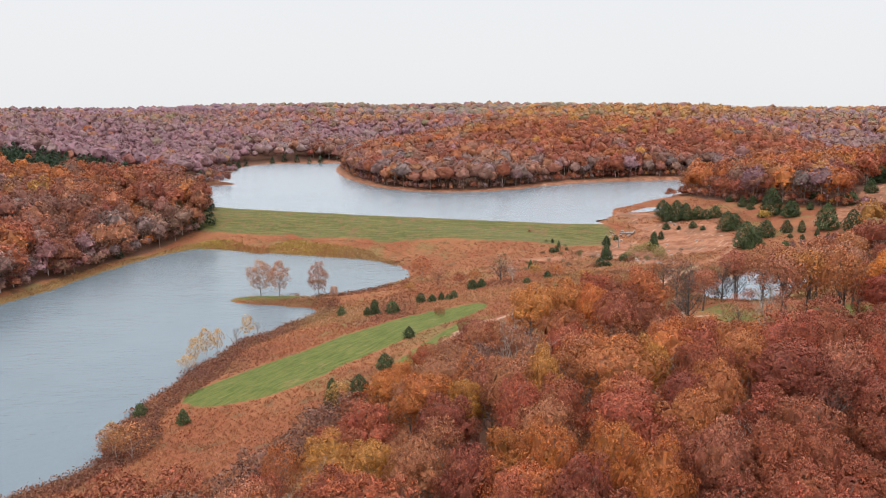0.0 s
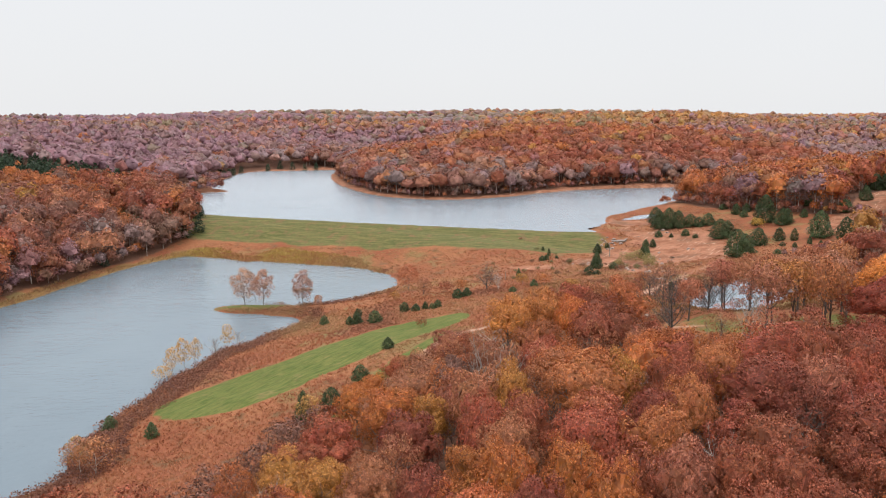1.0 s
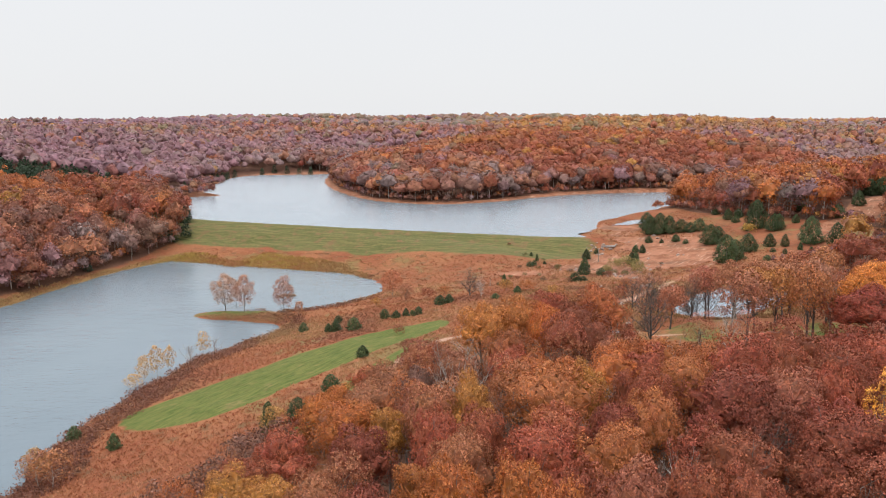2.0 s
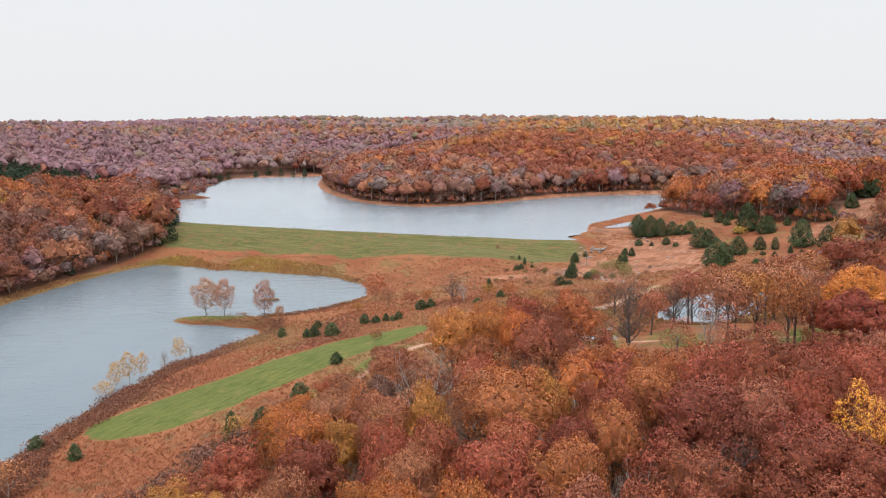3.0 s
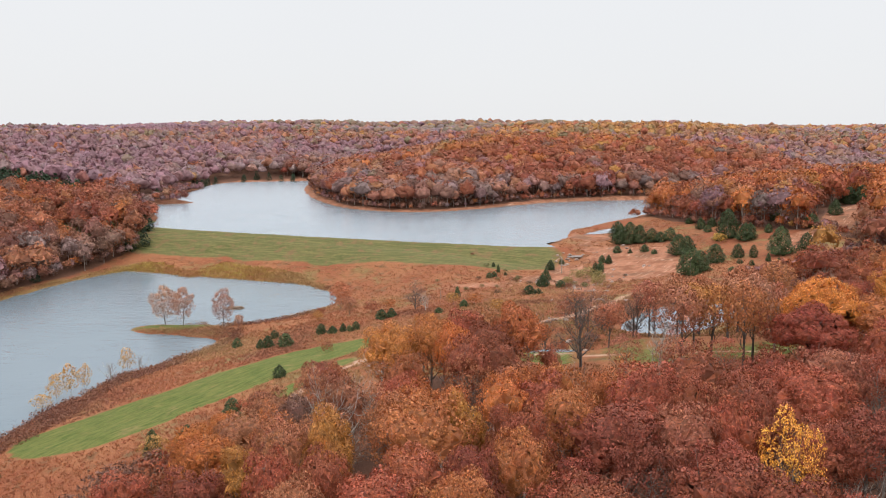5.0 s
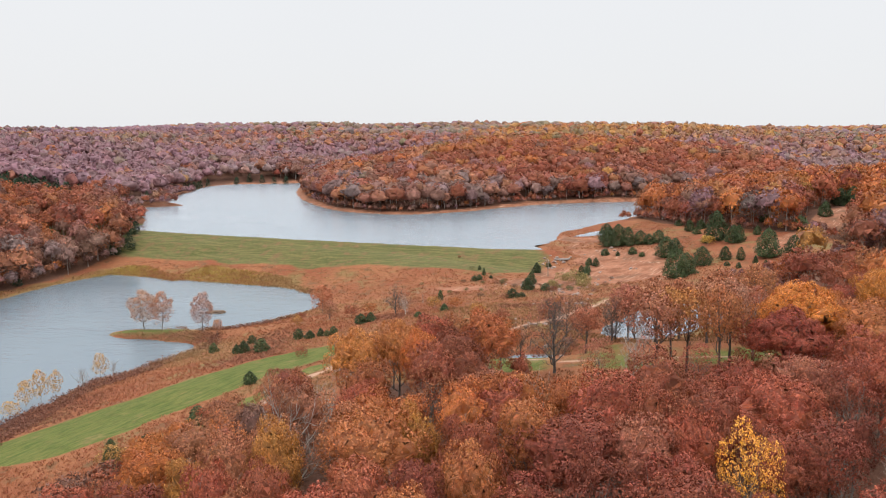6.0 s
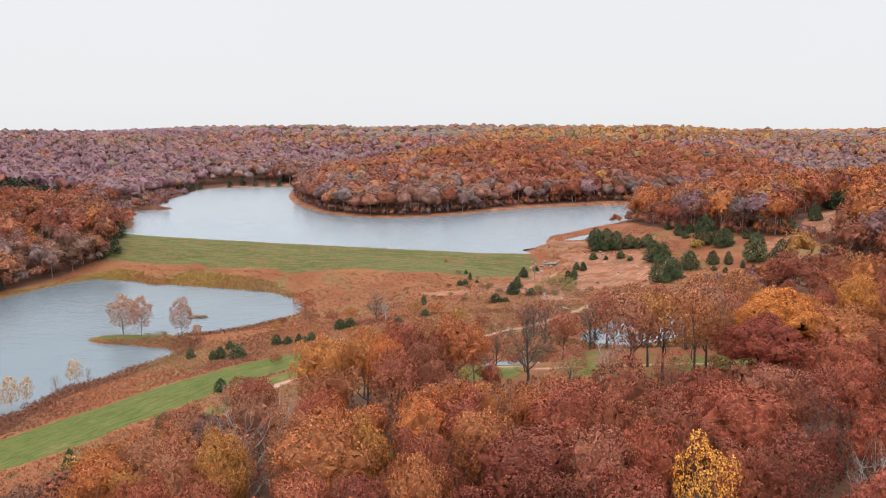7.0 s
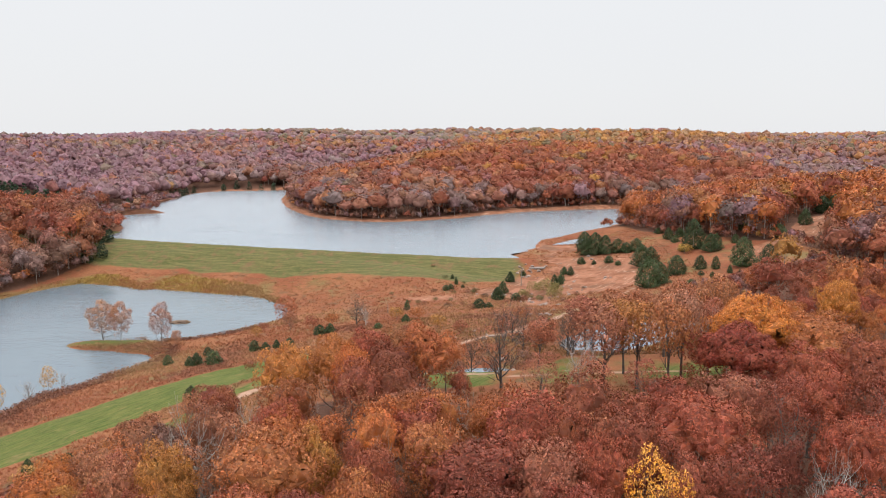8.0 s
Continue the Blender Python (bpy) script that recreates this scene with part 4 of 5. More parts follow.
clear = np.min(np.hypot(near_q[:, None, 0] - taken[None, :, 0], near_q[:, None, 1] - taken[None, :, 1]) - room[None], 1) > 0
near_q = near_q[clear]
reach_of = np.hypot(near_q[:, 0] - 22, near_q[:, 1] - 10)
near_rank = np.argsort(reach_of)
NEAREST = 295
near_tints = tint_for(rng, near_q, (5.5, 1.8, 4.6, 2.4, 0.3, 0.3, 0, 0, 0, 2.2), drift_size=17, sharp=7) * (0.95, 0.95, 1.02)
rims = step(0, 22, signed(near_q, OPEN))
for i in near_rank[:NEAREST]:
    x, y = near_q[i]
    word = WORDS[int(np.argmin(np.abs(TINTS - near_tints[i]).sum(1)))]
    grow = rng.uniform(0.78, 0.98) + rims[i] * rng.uniform(0.06, 0.32)
    grow *= (0.66 if (44 < x < 112 and y > 138) or (x > 98 and y > 150) else 1.0)
    if rng.random() < 0.12:
        plant(BARES[rng.integers(0, 3)], x, y, 0.7 * grow, 0.9 * grow, rng.uniform(0, 360), None, "grey leafless tree standing among autumn oaks")
        continue
    kinds = OAKS_THIN if rng.random() < 0.3 else OAKS if reach_of[i] < 118 else OAKS_BACK
    plant(kinds[rng.integers(0, len(kinds))], x, y, grow * rng.uniform(0.76, 1.0), grow, rng.uniform(0, 360), near_tints[i],
          "autumn oak in " + word + " leaf on the wooded slope")
for x, y, wide, tall, tint, label, kinds in SINGLE:
    plant(kinds[rng.integers(0, len(kinds))], x, y, wide, tall, rng.uniform(0, 360), tint, label)

# shrubs along the wood's edge: x, y, size
EDGE_SHRUBS = [(-34, 99, 1.76, BROWN), (-29, 107, 1.76, BROWN), (-27, 116, 1.76, BROWN), (-24, 125, 1.62, BROWN), (-21, 133, 1.76, BROWN),
                         (-18, 141, 1.49, BROWN), (-26, 110, 1.35, MAROON), (-42, 104, 2.03, RUST), (-47, 111, 2.03, RUST), (-38, 112, 1.62, RUST),
                         (-41, 97, 1.89, RUST), (-50, 103, 1.76, RUST), (-54, 108, 1.49, RUST), (-15, 136, 1.76, RUST), (-12, 142, 1.49, ORANGE),
                         (-9, 134, 1.62, ORANGE), (-23, 140, 1.22, BROWN), (2, 176, 0.81, RUST), (-2, 214, 0.68, RUST)]
MEADOW_SHRUBS = [(4, 262, 1.0, RUST),
                         (9, 268, 0.9, ORANGE), (-12, 262, 0.8, GOLD), (-14, 280, 0.7, RUST), (28, 262, 1.0, GOLD), (34, 258, 1.0, ORANGE),
                         (45, 201, 0.9, BROWN), (52, 200.5, 0.8, RUST), (57, 203, 0.9, BROWN), (40, 208, 0.8, RUST), (60, 210, 0.8, BROWN), (66, 224, 0.9, RUST), (71, 219, 0.8, BROWN), (80, 217, 0.9, RUST),
                         (33, 228, 1.0, RUST), (40, 240, 1.0, GOLD), (46, 231, 0.9, RUST), (57, 233, 1.1, RUST), (62, 248, 0.9, ORANGE)]
for x, y, size, tint in EDGE_SHRUBS + MEADOW_SHRUBS:
    plant(SHRUBS[rng.integers(0, 3)], x, y, size, size, rng.uniform(0, 360), np.array(tint) * rng.uniform(0.75, 1.05),
          "low brown twiggy thicket" if tint == BROWN else "rust-orange leafy shrub in dry grass")

# undergrowth in the gaps of the near wood
gaps = scatter(rng, -5, 125, 60, 150, 13)
gaps = gaps[woody(gaps) & in_view(gaps, 0)]
for x, y in gaps[:40]:
    plant(SHRUBS[rng.integers(0, 3)], x, y, rng.uniform(1.1, 1.6), rng.uniform(1.2, 1.8), rng.uniform(0, 360), np.array((BROWN, RUST, MAROON)[rng.integers(0, 3)]),
          "twiggy brown and maroon undergrowth between oaks")

# cedars: x, y, height, width
MEADOW_CEDARS = [(-7.8, 242, 3, 2.7), (-4.4, 240, 2.2, 2.8), (-1.7, 241, 2.4, 2), (0.3, 239, 1.9, 1.7), (1.9, 240, 2.5, 2.2), (7.8, 252, 2.9, 3.6),
                 (10.5, 253, 2.6, 3), (24, 249, 1.6, 2.3), (-31.6, 245, 2.9, 2.6), (-20.8, 235, 3.4, 3.4), (-23, 236, 2.6, 2.4), (-22, 249, 2.6, 2.3),
                 (-15.4, 231.5, 3.7, 3.7), (-9, 193, 2.8, 2.8), (-51.7, 156.5, 3.2, 2.6), (-64, 167, 3.1, 2.8), (-17, 155.5, 4.7, 4),
                 (-13, 170, 3.6, 3.3), (-21.7, 152, 6, 2.9), (68.6, 240.6, 2.4, 1.9), (31, 256, 2.2, 2.6)]
SPILLWAY_CEDARS = [(29.3, 292, 3.4, 1.9), (41.3, 327, 2.1, 2.5), (43.1, 329, 2.1, 2.1), (45, 337, 3.1, 1.5), (43.6, 346, 1.8, 1.4), (47.4, 332, 1.3, 1.3),
                   (59, 309, 4.4, 4.7), (61.5, 322, 4.7, 3.8), (65.5, 343.5, 4.1, 3.6), (52, 282, 3.2, 3.9), (55, 284, 1.8, 2.5), (65, 307, 2.6, 3.4),
                   (80.2, 327, 5.1, 3.3), (86.6, 350, 3.1, 3.1), (88.7, 347, 3.5, 2.6), (84, 338, 3, 2.6), (83, 333, 3.4, 2.4), (71, 352, 2.4, 2)]
ROAD_CEDARS = [(103, 378, 9.5, 7.5), (99, 379, 8.5, 6.5), (101, 394, 7.8, 6.8), (107, 377, 8, 6.5), (95.4, 365, 2.9, 3.4), (99.8, 361, 1.9, 1.9),
               (112, 376, 6, 6), (115, 373, 4.5, 4.5), (119, 373, 5.5, 6), (105.5, 360, 3.1, 3.6), (108, 354, 1.9, 2.4), (115, 344, 8.3, 7.5),
               (119, 347, 6.5, 6), (108, 302, 10.2, 8), (113, 308, 7.5, 7), (121.5, 319, 6.9, 6.4), (130.5, 322, 5.2, 4.4), (135, 319, 4.8, 2.8),
               (128, 312, 1.7, 2.1), (130, 306, 2.1, 1.7), (137, 310, 3, 1.9), (138, 303, 2.5, 1.7)]
HILL_CEDARS = [(138, 358, 12, 8.5), (142, 349, 7.1, 7), (145, 352, 6, 5), (134, 357, 3.4, 3.9), (135, 385, 5.2, 4.2), (140, 386, 4.2, 3.7),
               (135.5, 376, 3, 3.6), (136, 406, 2.7, 3.8), (154, 357, 3.7, 3), (144, 318, 10.5, 8.5), (149, 308, 9, 6.4), (165, 381, 3.7, 5.8),
               (188, 375, 6.7, 5.9), (170, 355, 5.5, 6.5), (213, 417, 8.4, 7.8), (218, 415, 9, 8.4), (224, 408, 8.8, 8.2), (120.5, 297, 2, 2.8),
               (221, 437, 6.3, 6.3), (228, 420, 8, 7)]
for rows_ in (MEADOW_CEDARS, SPILLWAY_CEDARS, ROAD_CEDARS, HILL_CEDARS):
    for x, y, tall, wide in rows_:
        tone = rng.uniform(0.8, 1.5)
        plant((TALL_CEDARS if tall > 4.5 else CEDARS)[rng.integers(0, 4)], x, y, wide / 3.3, tall / 4, rng.uniform(0, 360), (0.046 * tone, 0.062 * tone, 0.022 * tone),
              "tall bushy dark green cedar on red soil" if tall > 6 else "small dark green cedar in the rusty meadow")
for x, y, size in [(76, 318, 1.5), (79, 312, 1.2), (73, 321, 1.2), (76.5, 300, 1.1), (68, 312, 0.9)]:
    plant(SHRUBS[rng.integers(0, 3)], x, y, size, size * 0.9, rng.uniform(0, 360), (0.24, 0.19, 0.06), "yellow-green leafy shrub beside the stony brook")
# scattered low growth in the eroded ground below the dam
for cx, cy, spread, count in ((66, 304, 9, 14), (46, 322, 12, 12), (88, 308, 9, 8), (30, 286, 9, 8)):
    for _ in range(count):
        size = rng.uniform(0.22, 0.5)
        plant(SHRUBS[rng.integers(0, 3)], cx + spread * rng.normal(), cy + spread * rng.normal(), 1.3 * size, size, rng.uniform(0, 360),
              np.array(((0.13, 0.075, 0.04), (0.14, 0.12, 0.045), (0.22, 0.085, 0.04))[rng.integers(0, 3)]), "low scrubby bush on eroded red soil")
plant(SHRUBS[0], 133, 352, 1.2, 1.1, 40, (0.46, 0.26, 0.04), "bright yellow shrub among cedars")
remove(BROAD + OAKS + OAKS_THIN + OAKS_BACK + TALL_OAKS + SYCAMORES + SAPLINGS + BARES + DARK_BARES + SHRUBS + CEDARS + TALL_CEDARS)

# ---- far woods ----
wood("woodland", "autumn wood of rust and orange oaks on the east slope", near_q[near_rank[NEAREST:]], rng, 11.5, 1700, 0.02, WARM, sharp=5)
q = scatter(rng, -70, 150, -70, 62, 7.8)
q = q[~in_view(q) & (signed(q, OPEN) > 1) & (signed(q, POND) > 4)]
wood("woodland", "rust and maroon oak wood on the near slope", q, rng, 14, 150, 0.055, (5, 3, 2, 2, 0.2, 0.5, 0, 0), sharp=5)
q = scatter(rng, 90, 420, 265, 600, 9.0)
q = q[in_view(q) & woody(q) & (line_distance(q, HILL_TRACK) > 10) & ~((q[:, 1] < 292) & (q[:, 0] < 172))]
wood("woodland", "orange and rust autumn wood on the low eastern hill", q, rng, 15, 560, 0.033, WARM, sharp=6, bare=0.03)
q = scatter(rng, -420, -100, 200, 560, 7.3)
q = q[in_view(q) & woody(q) & ~inside(q, PINES)]
wood("woodland", "brown and rust wood with grey bare twigs along the west shore", q, rng, 13.5, 680, 0.03, (4.6, 1.4, 2.0, 2.2, 0.3, 2.8, 0.4, 0.9), bare=0.14)
q = scatter(rng, -130, 300, 500, 860, 7.6)
q = q[in_view(q) & woody(q) & ((q[:, 1] > 600) | (q[:, 0] < 90)) & (signed(q, LAKE) < 210)]
# tone lightens and blues the leaves a little: haze put into their colour
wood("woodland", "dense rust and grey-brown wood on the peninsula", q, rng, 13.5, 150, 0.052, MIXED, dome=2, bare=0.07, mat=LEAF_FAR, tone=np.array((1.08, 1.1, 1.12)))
q = scatter(rng, -560, 640, 500, 1150, 9.6)
q = q[in_view(q) & woody(q) & ~inside(q, PINES) & ~((q[:, 0] < -100) & (q[:, 1] < 560)) & ~((q[:, 0] > 90) & (q[:, 1] < 600))]
q = q[~((q[:, 0] > -130) & (q[:, 0] < 300) & (q[:, 1] < 860) & (signed(q, LAKE) < 210))]
# tone and the small spread paint aerial haze into the leaf colours
wood("woodland", "plum and rust woodland on the far hills, haze in leaf colour", q, rng, 13.5, 44, 0.068, DULL, tone=np.array((1.08, 1.1, 1.16)), trunks=False, dome=2, drift_size=110, spread=0.14, sharp=1.8, mat=LEAF_FAR)
q = np.vstack([scatter(rng, -1000, 1100, 1150, 1750, 16), scatter(rng, -1300, 1400, 1750, 2300, 34)])
q = q[in_view(q)]
# bluer still: the haze of distance is multiplied onto the leaves
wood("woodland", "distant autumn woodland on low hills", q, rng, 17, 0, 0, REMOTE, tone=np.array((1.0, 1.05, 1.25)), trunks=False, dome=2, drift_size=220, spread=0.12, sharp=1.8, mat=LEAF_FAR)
q = scatter(rng, -2500, 2600, 2300, 4200, 56)
q = q[in_view(q)]
# same painted haze as on the low hills
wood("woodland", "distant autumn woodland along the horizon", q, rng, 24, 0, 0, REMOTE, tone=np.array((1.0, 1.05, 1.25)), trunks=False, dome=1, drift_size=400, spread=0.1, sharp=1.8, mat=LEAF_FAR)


# low growth along the woods' edges
rs = np.random.default_rng(23)
q = scatter(rs, -240, 320, 180, 700, 4.2)
d_open, d_shore = signed(q, OPEN), np.minimum(signed(q, LAKE), signed(q, POND))
q = q[in_view(q) & (d_open > -0.5) & (d_shore > 2.5) & ((d_open < 8) | (d_shore < 13)) & (q[:, 1] > 200) & ((q[:, 0] < -90) | (q[:, 0] > 100) | (q[:, 1] > 480))]
wood("understory", "low brown and rust undergrowth along the edges of the woods", q[q[:, 0] > -90], rs, 4.5, 110, 0.07, (3, 0.6, 0.6, 1.5, 0.2, 3, 1.5, 1.0), trunks=False)

wood("understory", "tall brown and grey undergrowth along the west shore", q[q[:, 0] <= -90], rs, 6.5, 120, 0.065, (3, 0.6, 0.9, 1.8, 0.3, 3, 2, 1.6), trunks=False)


def stuff(name, label, category, q, rng, makers, scale, tints, mat):
    """Many joined small plants: copies of a few shapes at places of the plan."""
    z = height(q)
    kind = rng.integers(0, len(makers), len(q))
    vs, fs, cs, base = [], [], [], 0
    for k, (v, f, *_) in enumerate(makers):
        pick = np.flatnonzero(kind == k)
        s = scale * rng.uniform(0.7, 1.3, len(pick))
        a = rng.uniform(0, 2 * math.pi, len(pick))
        ca, sa = np.cos(a)[:, None], np.sin(a)[:, None]
        x = (v[None, :, 0] * ca - v[None, :, 1] * sa) * s[:, None] + q[pick, 0][:, None]
        y = (v[None, :, 0] * sa + v[None, :, 1] * ca) * s[:, None] + q[pick, 1][:, None]
        zz = v[None, :, 2] * s[:, None] + z[pick][:, None] - 0.03
        vs.append(np.stack([x, y, zz], -1).reshape(-1, 3))
        fs.append((f[None] + (np.arange(len(pick)) * len(v))[:, None, None] + base).reshape(-1, f.shape[1]))
        cs.append(np.repeat(tints[pick], len(v), 0))
        base += len(v) * len(pick)
    return tagged(new(name, make_mesh(name, np.vstack(vs), np.vstack(fs), mat, np.vstack(cs))), label, category, kind="stuff")


q = scatter(rs, -400, -180, 480, 740, 6.2)
q = q[inside(q, PINES)]
stuff("pine_plantation", "block of dark green young pines on the western hill", "woodland", q, rs,
      [cedar_of(rs, 1.0, 0.26, 90, 0.09) for k in range(4)], 9.0, np.array([0.038, 0.058, 0.030]) * rs.uniform(0.7, 1.3, (len(q), 1)), LEAF_WOOD)
q = scatter(rs, 800, 930, 1600, 1660, 9)
stuff("pine_plantation", "dark green pines on the crest of the far eastern ridge", "woodland", q, rs,
      [cedar_of(rs, 1.0, 0.4, 40, 0.15) for k in range(3)], 13, np.array([0.07, 0.085, 0.07]) * rs.uniform(0.8, 1.2, (len(q), 1)), LEAF_WOOD)
q = scatter(rs, -240, -80, 290, 830, 9)
d = signed(q, LAKE)
q = q[((np.abs(signed(q, OPEN)) < 4.5) & (signed(q, POND) > 5) & (d > 6) & (q[:, 0] < -110) & (q[:, 1] < 440) & (rs.random(len(q)) < 0.45)) | ((d > 6) & (d < 24) & (q[:, 1] > 480) & (q[:, 0] < -85) & (rs.random(len(q)) < 0.3))]
stuff("cedar_edge", "dark green cedars along the western shores and wood edges", "woodland", q, rs,
      [cedar_of(rs, 1.0, 0.36, 300, 0.065) for k in range(4)], 6.5, np.array([0.038, 0.058, 0.03]) * rs.uniform(0.7, 1.2, (len(q), 1)), LEAF_WOOD)


def tuft_of(rng, blades, tall, wide):
    """A clump of upright grass blades."""
    a = rng.uniform(0, 2 * math.pi, blades)
    c = np.stack([rng.normal(0, wide * 0.45, blades), rng.normal(0, wide * 0.45, blades), np.zeros(blades)], 1)
    side = np.stack([np.cos(a), np.sin(a), np.zeros(blades)], 1) * (wide * 0.13)
    tip = np.stack([rng.normal(0, 0.45, blades) * tall, rng.normal(0, 0.45, blades) * tall, tall * rng.uniform(0.6, 1.1, blades)], 1)
    tri = np.stack([c - side, c + side, c + tip], 1)
    return tri.reshape(-1, 3), np.arange(3 * blades).reshape(-1, 3)


def bare_enough(q):
    m = masks(q)
    return (np.maximum.reduce([m["lawn"], m["gravel"], m["dam"], m["litter"]]) < 0.25) & (signed(q, LAKE) > 1) & (height(q) > 0.04) & (m["soil"] < 0.62)


def meadow_tints(q, rng, a, b):
    u = np.clip(0.5 + 0.6 * lumps(q, 22, 41) + 0.3 * rng.normal(size=len(q)), 0, 1)[:, None]
    pale = np.clip(1.6 * lumps(q, 30, 43) - 0.3 + 0.2 * rng.normal(size=len(q)), 0, 0.8)[:, None]
    dark = np.clip(1.8 * lumps(q, 17, 44) - 0.5, 0, 0.8)[:, None]
    c = np.array(a) * (1 - u) + np.array(b) * u
    return (c * (1 - pale) + np.array((0.34, 0.205, 0.085)) * pale) * (1 - dark) + np.array((0.21, 0.085, 0.05)) * dark


q = scatter(rs, -95, 30, 85, 262, 1.3)
q = q[in_view(q, 4) & inside(q, OPEN) & bare_enough(q)]
stuff("dry_grass", "knee-high rust-coloured bluestem grass in the meadow", "grass", q, rs, [tuft_of(rs, 13, 0.5, 1.2) for k in range(6)], 0.8,
      meadow_tints(q, rs, (0.33, 0.105, 0.045), (0.38, 0.155, 0.068)), GRASS)
q = scatter(rs, -110, 130, 255, 440, 2.3)
q = q[inside(q, OPEN) & bare_enough(q)]
stuff("dry_grass", "patchy rust-coloured grass below the dam", "grass", q, rs, [tuft_of(rs, 12, 0.4, 1.3) for k in range(6)], 1.1,
      meadow_tints(q, rs, (0.33, 0.11, 0.048), (0.37, 0.16, 0.068)), GRASS)
q = scatter(rs, 30, 130, 150, 262, 1.7)
q = q[inside(q, OPEN) & bare_enough(q) & (signed(q, POOL) > 1) & (signed(q, BROOK) > 1)]
stuff("dry_grass", "rough brown grass round the pool and the lane", "grass", q, rs, [tuft_of(rs, 11, 0.6, 1.2) for k in range(6)], 0.9,
      meadow_tints(q, rs, (0.27, 0.11, 0.05), (0.25, 0.14, 0.055)), GRASS)
# brown weeds along the near bank, yellow reeds along the far one
q = scatter(rs, -90, -5, 115, 300, 1.35)
d = signed(q, POND)
q = q[(d > -0.5) & (height(q) > 0.04) & (d < 9 + 3 * lumps(q, 15, 51)) & inside(q, OPEN) & (q[:, 0] > -76) & ~((q[:, 0] < -44) & (q[:, 1] > 273) & (q[:, 1] < 281))]
stuff("brown_weeds", "dense brown and maroon weeds along the pond bank", "weeds", q, rs, [cards(rs, rs.normal(size=(26, 3)) * (0.55, 0.55, 0.22) + (0, 0, 0.45), rs.normal(size=(26, 3)) + (0, 0, 0.6), 0.2) for k in range(6)], 1.1,
      meadow_tints(q, rs, (0.15, 0.062, 0.042), (0.21, 0.088, 0.05)), GRASS)
q = scatter(rs, -150, 0, 340, 398, 1.0)
d = signed(q, POND)
q = q[(d > -8) & (height(q) > 0.04) & (d < 3.5 + 5 * lumps(q, 18, 52)) & (line_distance(q, CREST) > 20) & (rs.random(len(q)) < 0.75) & inside(q, OPEN)]
stuff("reeds", "yellowing reeds and willow scrub along the pond's far bank", "reeds", q, rs, [tuft_of(rs, 14, 0.5, 1.3) for k in range(6)], 1.3,
      meadow_tints(q, rs, (0.42, 0.29, 0.06), (0.36, 0.15, 0.06)), GRASS)
q = scatter(rs, -175, -100, 200, 385, 1.3)
d = signed(q, POND)
q = q[(d > -3) & (height(q) > 0.04) & (d < 5 + 3 * lumps(q, 18, 53))]
stuff("reeds", "ochre grass along the western water's edge", "reeds", q, rs, [tuft_of(rs, 9, 0.7, 1.0) for k in range(6)], 1.0,
      meadow_tints(q, rs, (0.36, 0.22, 0.07), (0.28, 0.14, 0.065)), GRASS)


# ---- rocks, poles, weir ----
def rock_mesh(rng, name):
    bm = bmesh.new()
    bmesh.ops.create_icosphere(bm, subdivisions=2, radius=0.5)
    stretch = Vector((rng.uniform(0.8, 1.3), rng.uniform(0.7, 1.1), rng.uniform(0.5, 0.8)))
    off = Vector(rng.uniform(0, 50, 3))
    for v in bm.verts:
        v.co *= 1 + 0.45 * noise.noise(v.co * 2.2 + off)
        v.co *= stretch
        v.co = Vector([round(c / 0.09) * 0.09 * 0.5 + c * 0.5 for c in v.co])
    me = bpy.data.meshes.new(name)
    bm.to_mesh(me)
    bm.free()
    me.materials.append(ROCK)
    return me


ROCKS = [rock_mesh(rs, "rock") for k in range(5)]
for cx, cy, spread, count, big in [(44, 225, 2, 4, 1.1), (51, 228, 5, 10, 0.9), (50, 200, 5, 12, 0.9), (63, 259, 5, 8, 0.9), (72, 282, 3, 8, 1.0),
                                   (76, 356, 5, 26, 1.0), (60, 318, 6, 10, 0.8), (84, 318, 6, 8, 0.8), (70, 300, 5, 12, 0.9), (94, 333, 4, 5, 0.9), (95, 372, 6, 4, 1.1), (61, 212, 4, 6, 0.9)]:
    for _ in range(count):
        x, y = cx + rs.normal() * spread, cy + rs.normal() * spread * 0.7
        size = big * rs.uniform(0.6, 1.7)
        ob = new("rock", ROCKS[rs.integers(0, 5)])
        ob.matrix_world = pose(x, y, float(height([(x, y)])[0]) + 0.1 * size, 0, 0, rs.uniform(0, 360)) @ Matrix.Diagonal((size, size, size, 1))
        tagged(ob, "pale weathered sandstone rock on red soil", "rock", "rocks of the brook")


def turned(name, profile, mat, sides=10):
    """A turned shape from (height, radius) steps, closed at both ends."""
    bm = bmesh.new()
    rings = [[bm.verts.new((r * math.cos(2 * math.pi * k / sides), r * math.sin(2 * math.pi * k / sides), z)) for k in range(sides)] for z, r in profile]
    for a, b in zip(rings, rings[1:]):
        for k in range(sides):
            bm.faces.new((a[k], a[(k + 1) % sides], b[(k + 1) % sides], b[k]))
    bm.faces.new(rings[0][::-1])
    bm.faces.new(rings[-1])
    me = bpy.data.meshes.new(name)
    bm.to_mesh(me)
    bm.free()
    me.materials.append(mat)
    return me


def beam(name, size, mat, bevel=0.03):
    bm = bmesh.new()
    bmesh.ops.create_cube(bm, size=1)
    for v in bm.verts:
        v.co = Vector((v.co.x * size[0], v.co.y * size[1], v.co.z * size[2]))
    bmesh.ops.bevel(bm, geom=bm.edges[:], offset=bevel, segments=1, affect="EDGES")
    me = bpy.data.meshes.new(name)
    bm.to_mesh(me)
    bm.free()
    me.materials.append(mat)
    return me


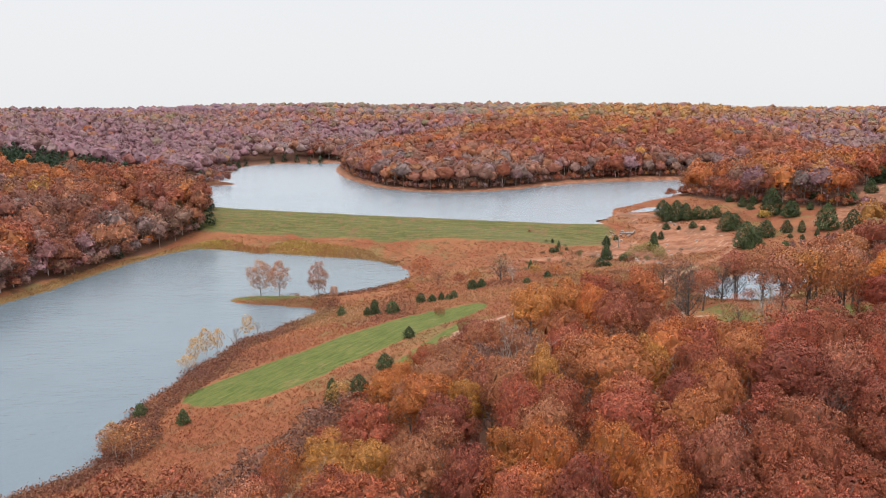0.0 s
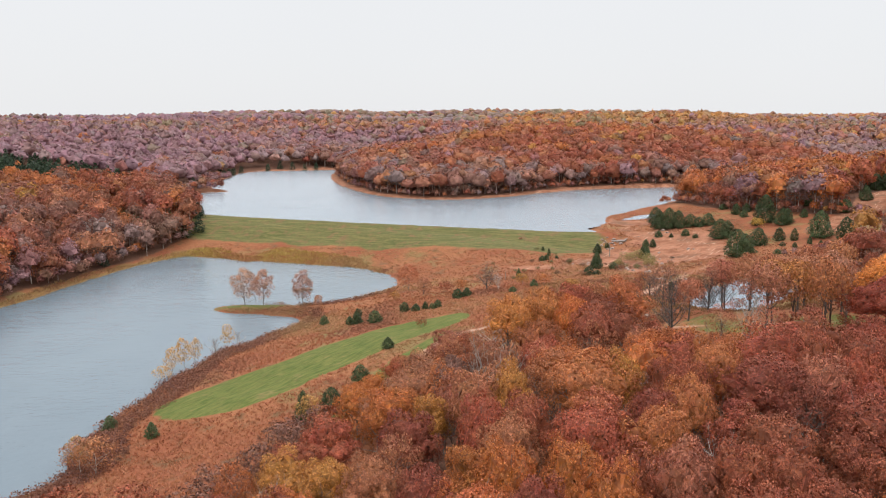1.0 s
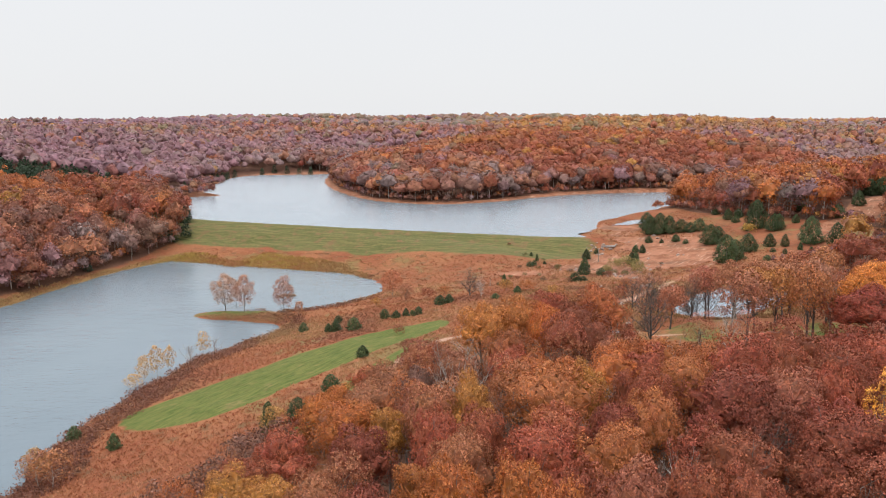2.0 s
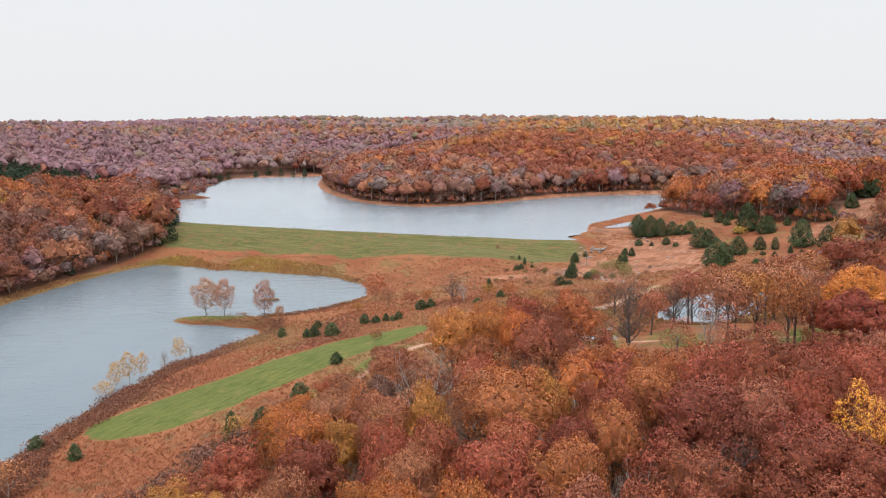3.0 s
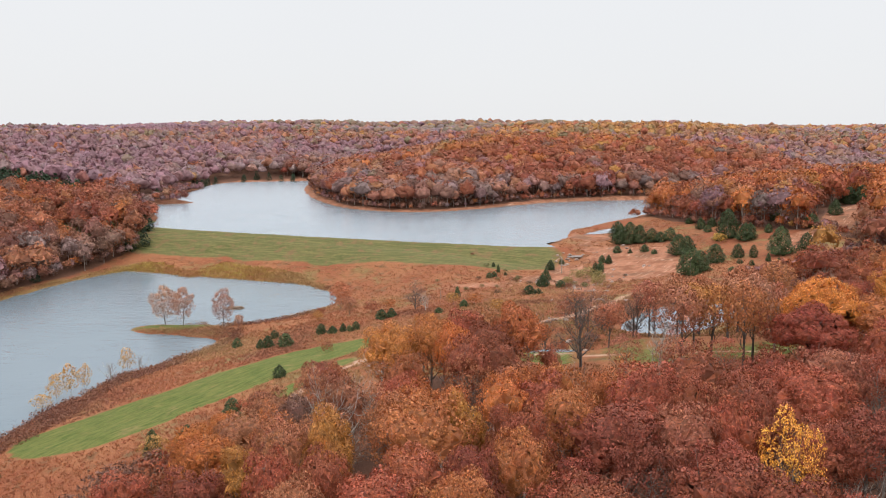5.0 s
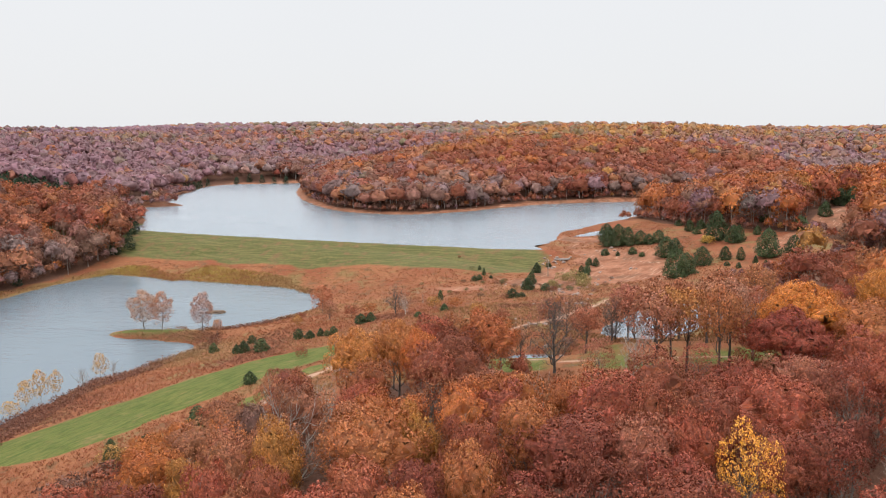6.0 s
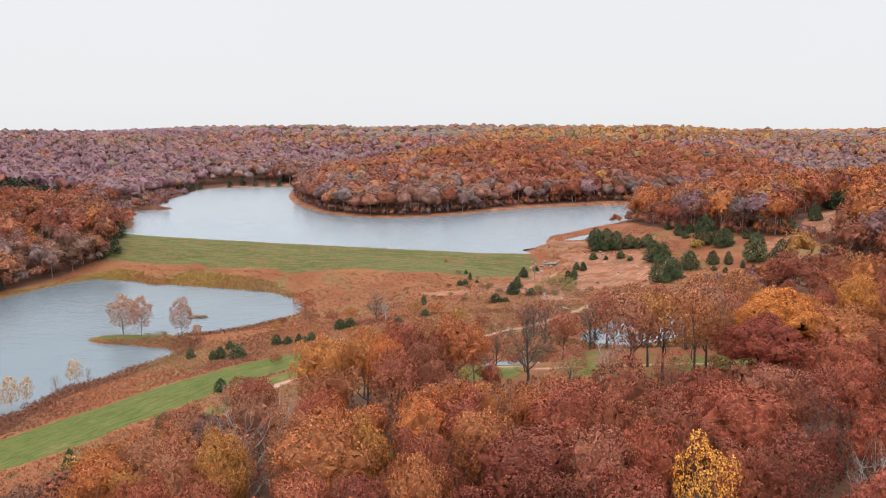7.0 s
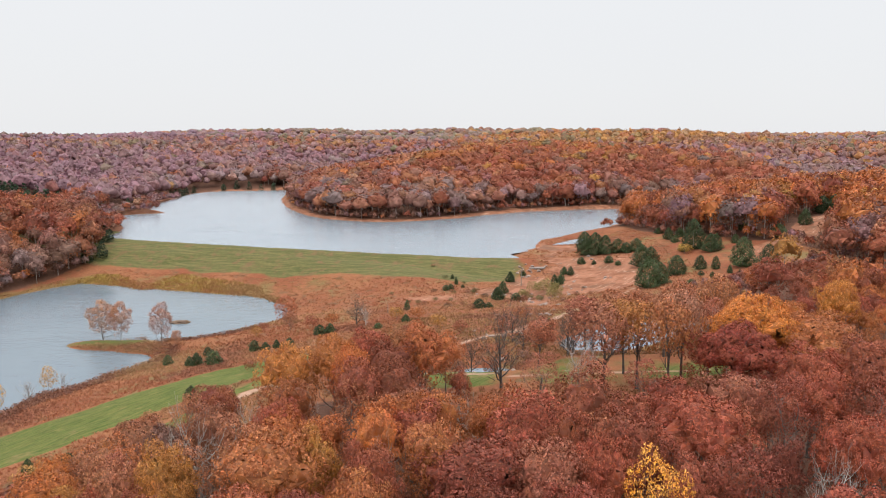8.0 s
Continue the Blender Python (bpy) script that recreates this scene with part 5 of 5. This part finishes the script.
def pole(x, y, tall, thick, arm, label):
    top = tagged(new("pole"), label, "pole", "poles")
    top.matrix_world = pose(x, y, float(height([(x, y)])[0]) - 0.3, 0, 0, 25)
    part("shaft", turned("shaft", [(0, thick), (tall * 0.5, thick * 0.9), (tall, thick * 0.75), (tall + 0.06, thick * 0.5)], TIMBER), top)
    if arm:
        a = part("crossarm", beam("crossarm", (1.6, 0.12, 0.14), TIMBER), top)
        a.location = (0, thick, tall - 0.5)
        for k in (-0.65, 0.65):
            i = part("insulator", turned("insulator", [(0, 0.05), (0.08, 0.07), (0.16, 0.04)], ROCK), a)
            i.location = (k, 0, 0.07)


pole(69, 336, 6.0, 0.16, True, "weathered timber utility pole beside the spillway")
pole(100, 386, 8.5, 0.15, False, "tall pale weathered pole beside cedars")
pole(177, 372, 8.0, 0.16, True, "weathered timber utility pole on the eastern hill")
pole(24, 282, 3.2, 0.14, False, "short weathered timber post in the meadow")

CONCRETE = plain_material("concrete", (0.17, 0.135, 0.115), (0.26, 0.215, 0.185), 0.6)
weir = tagged(new("spillway_weir"), "low grey concrete spillway weir at the end of the dam", "weir")
weir.matrix_world = pose(77, 360, float(height([(77, 360)])[0]) - 0.25, 0, 0, -8)
for name, size, at in (("sill", (6, 1.0, 0.5), (0, 0, 0)), ("wing_wall", (0.4, 3, 0.7), (-3.2, 0.6, 0)), ("wing_wall", (0.4, 3, 0.7), (3.2, 0.6, 0)), ("apron", (5.8, 2.4, 0.3), (0, -1.7, 0))):
    part(name, beam(name, size, CONCRETE, 0.05), weir).location = at

# the islet in the pond
bm = bmesh.new()
bmesh.ops.create_icosphere(bm, subdivisions=4, radius=1)
for v in bm.verts:
    v.co = Vector((v.co.x * 3.6, v.co.y * 2.0, v.co.z * 0.85)) * (1 + 0.3 * noise.noise(v.co * 1.7))
me = bpy.data.meshes.new("islet")
bm.to_mesh(me)
bm.free()
me.materials.append(plain_material("mud_and_sedge", (0.09, 0.055, 0.035), (0.16, 0.09, 0.045), 0.9))
islet = tagged(new("islet", me), "tiny brown islet of mud and sedge in the pond", "islet")
islet.location = (-48, 306, 0.0)
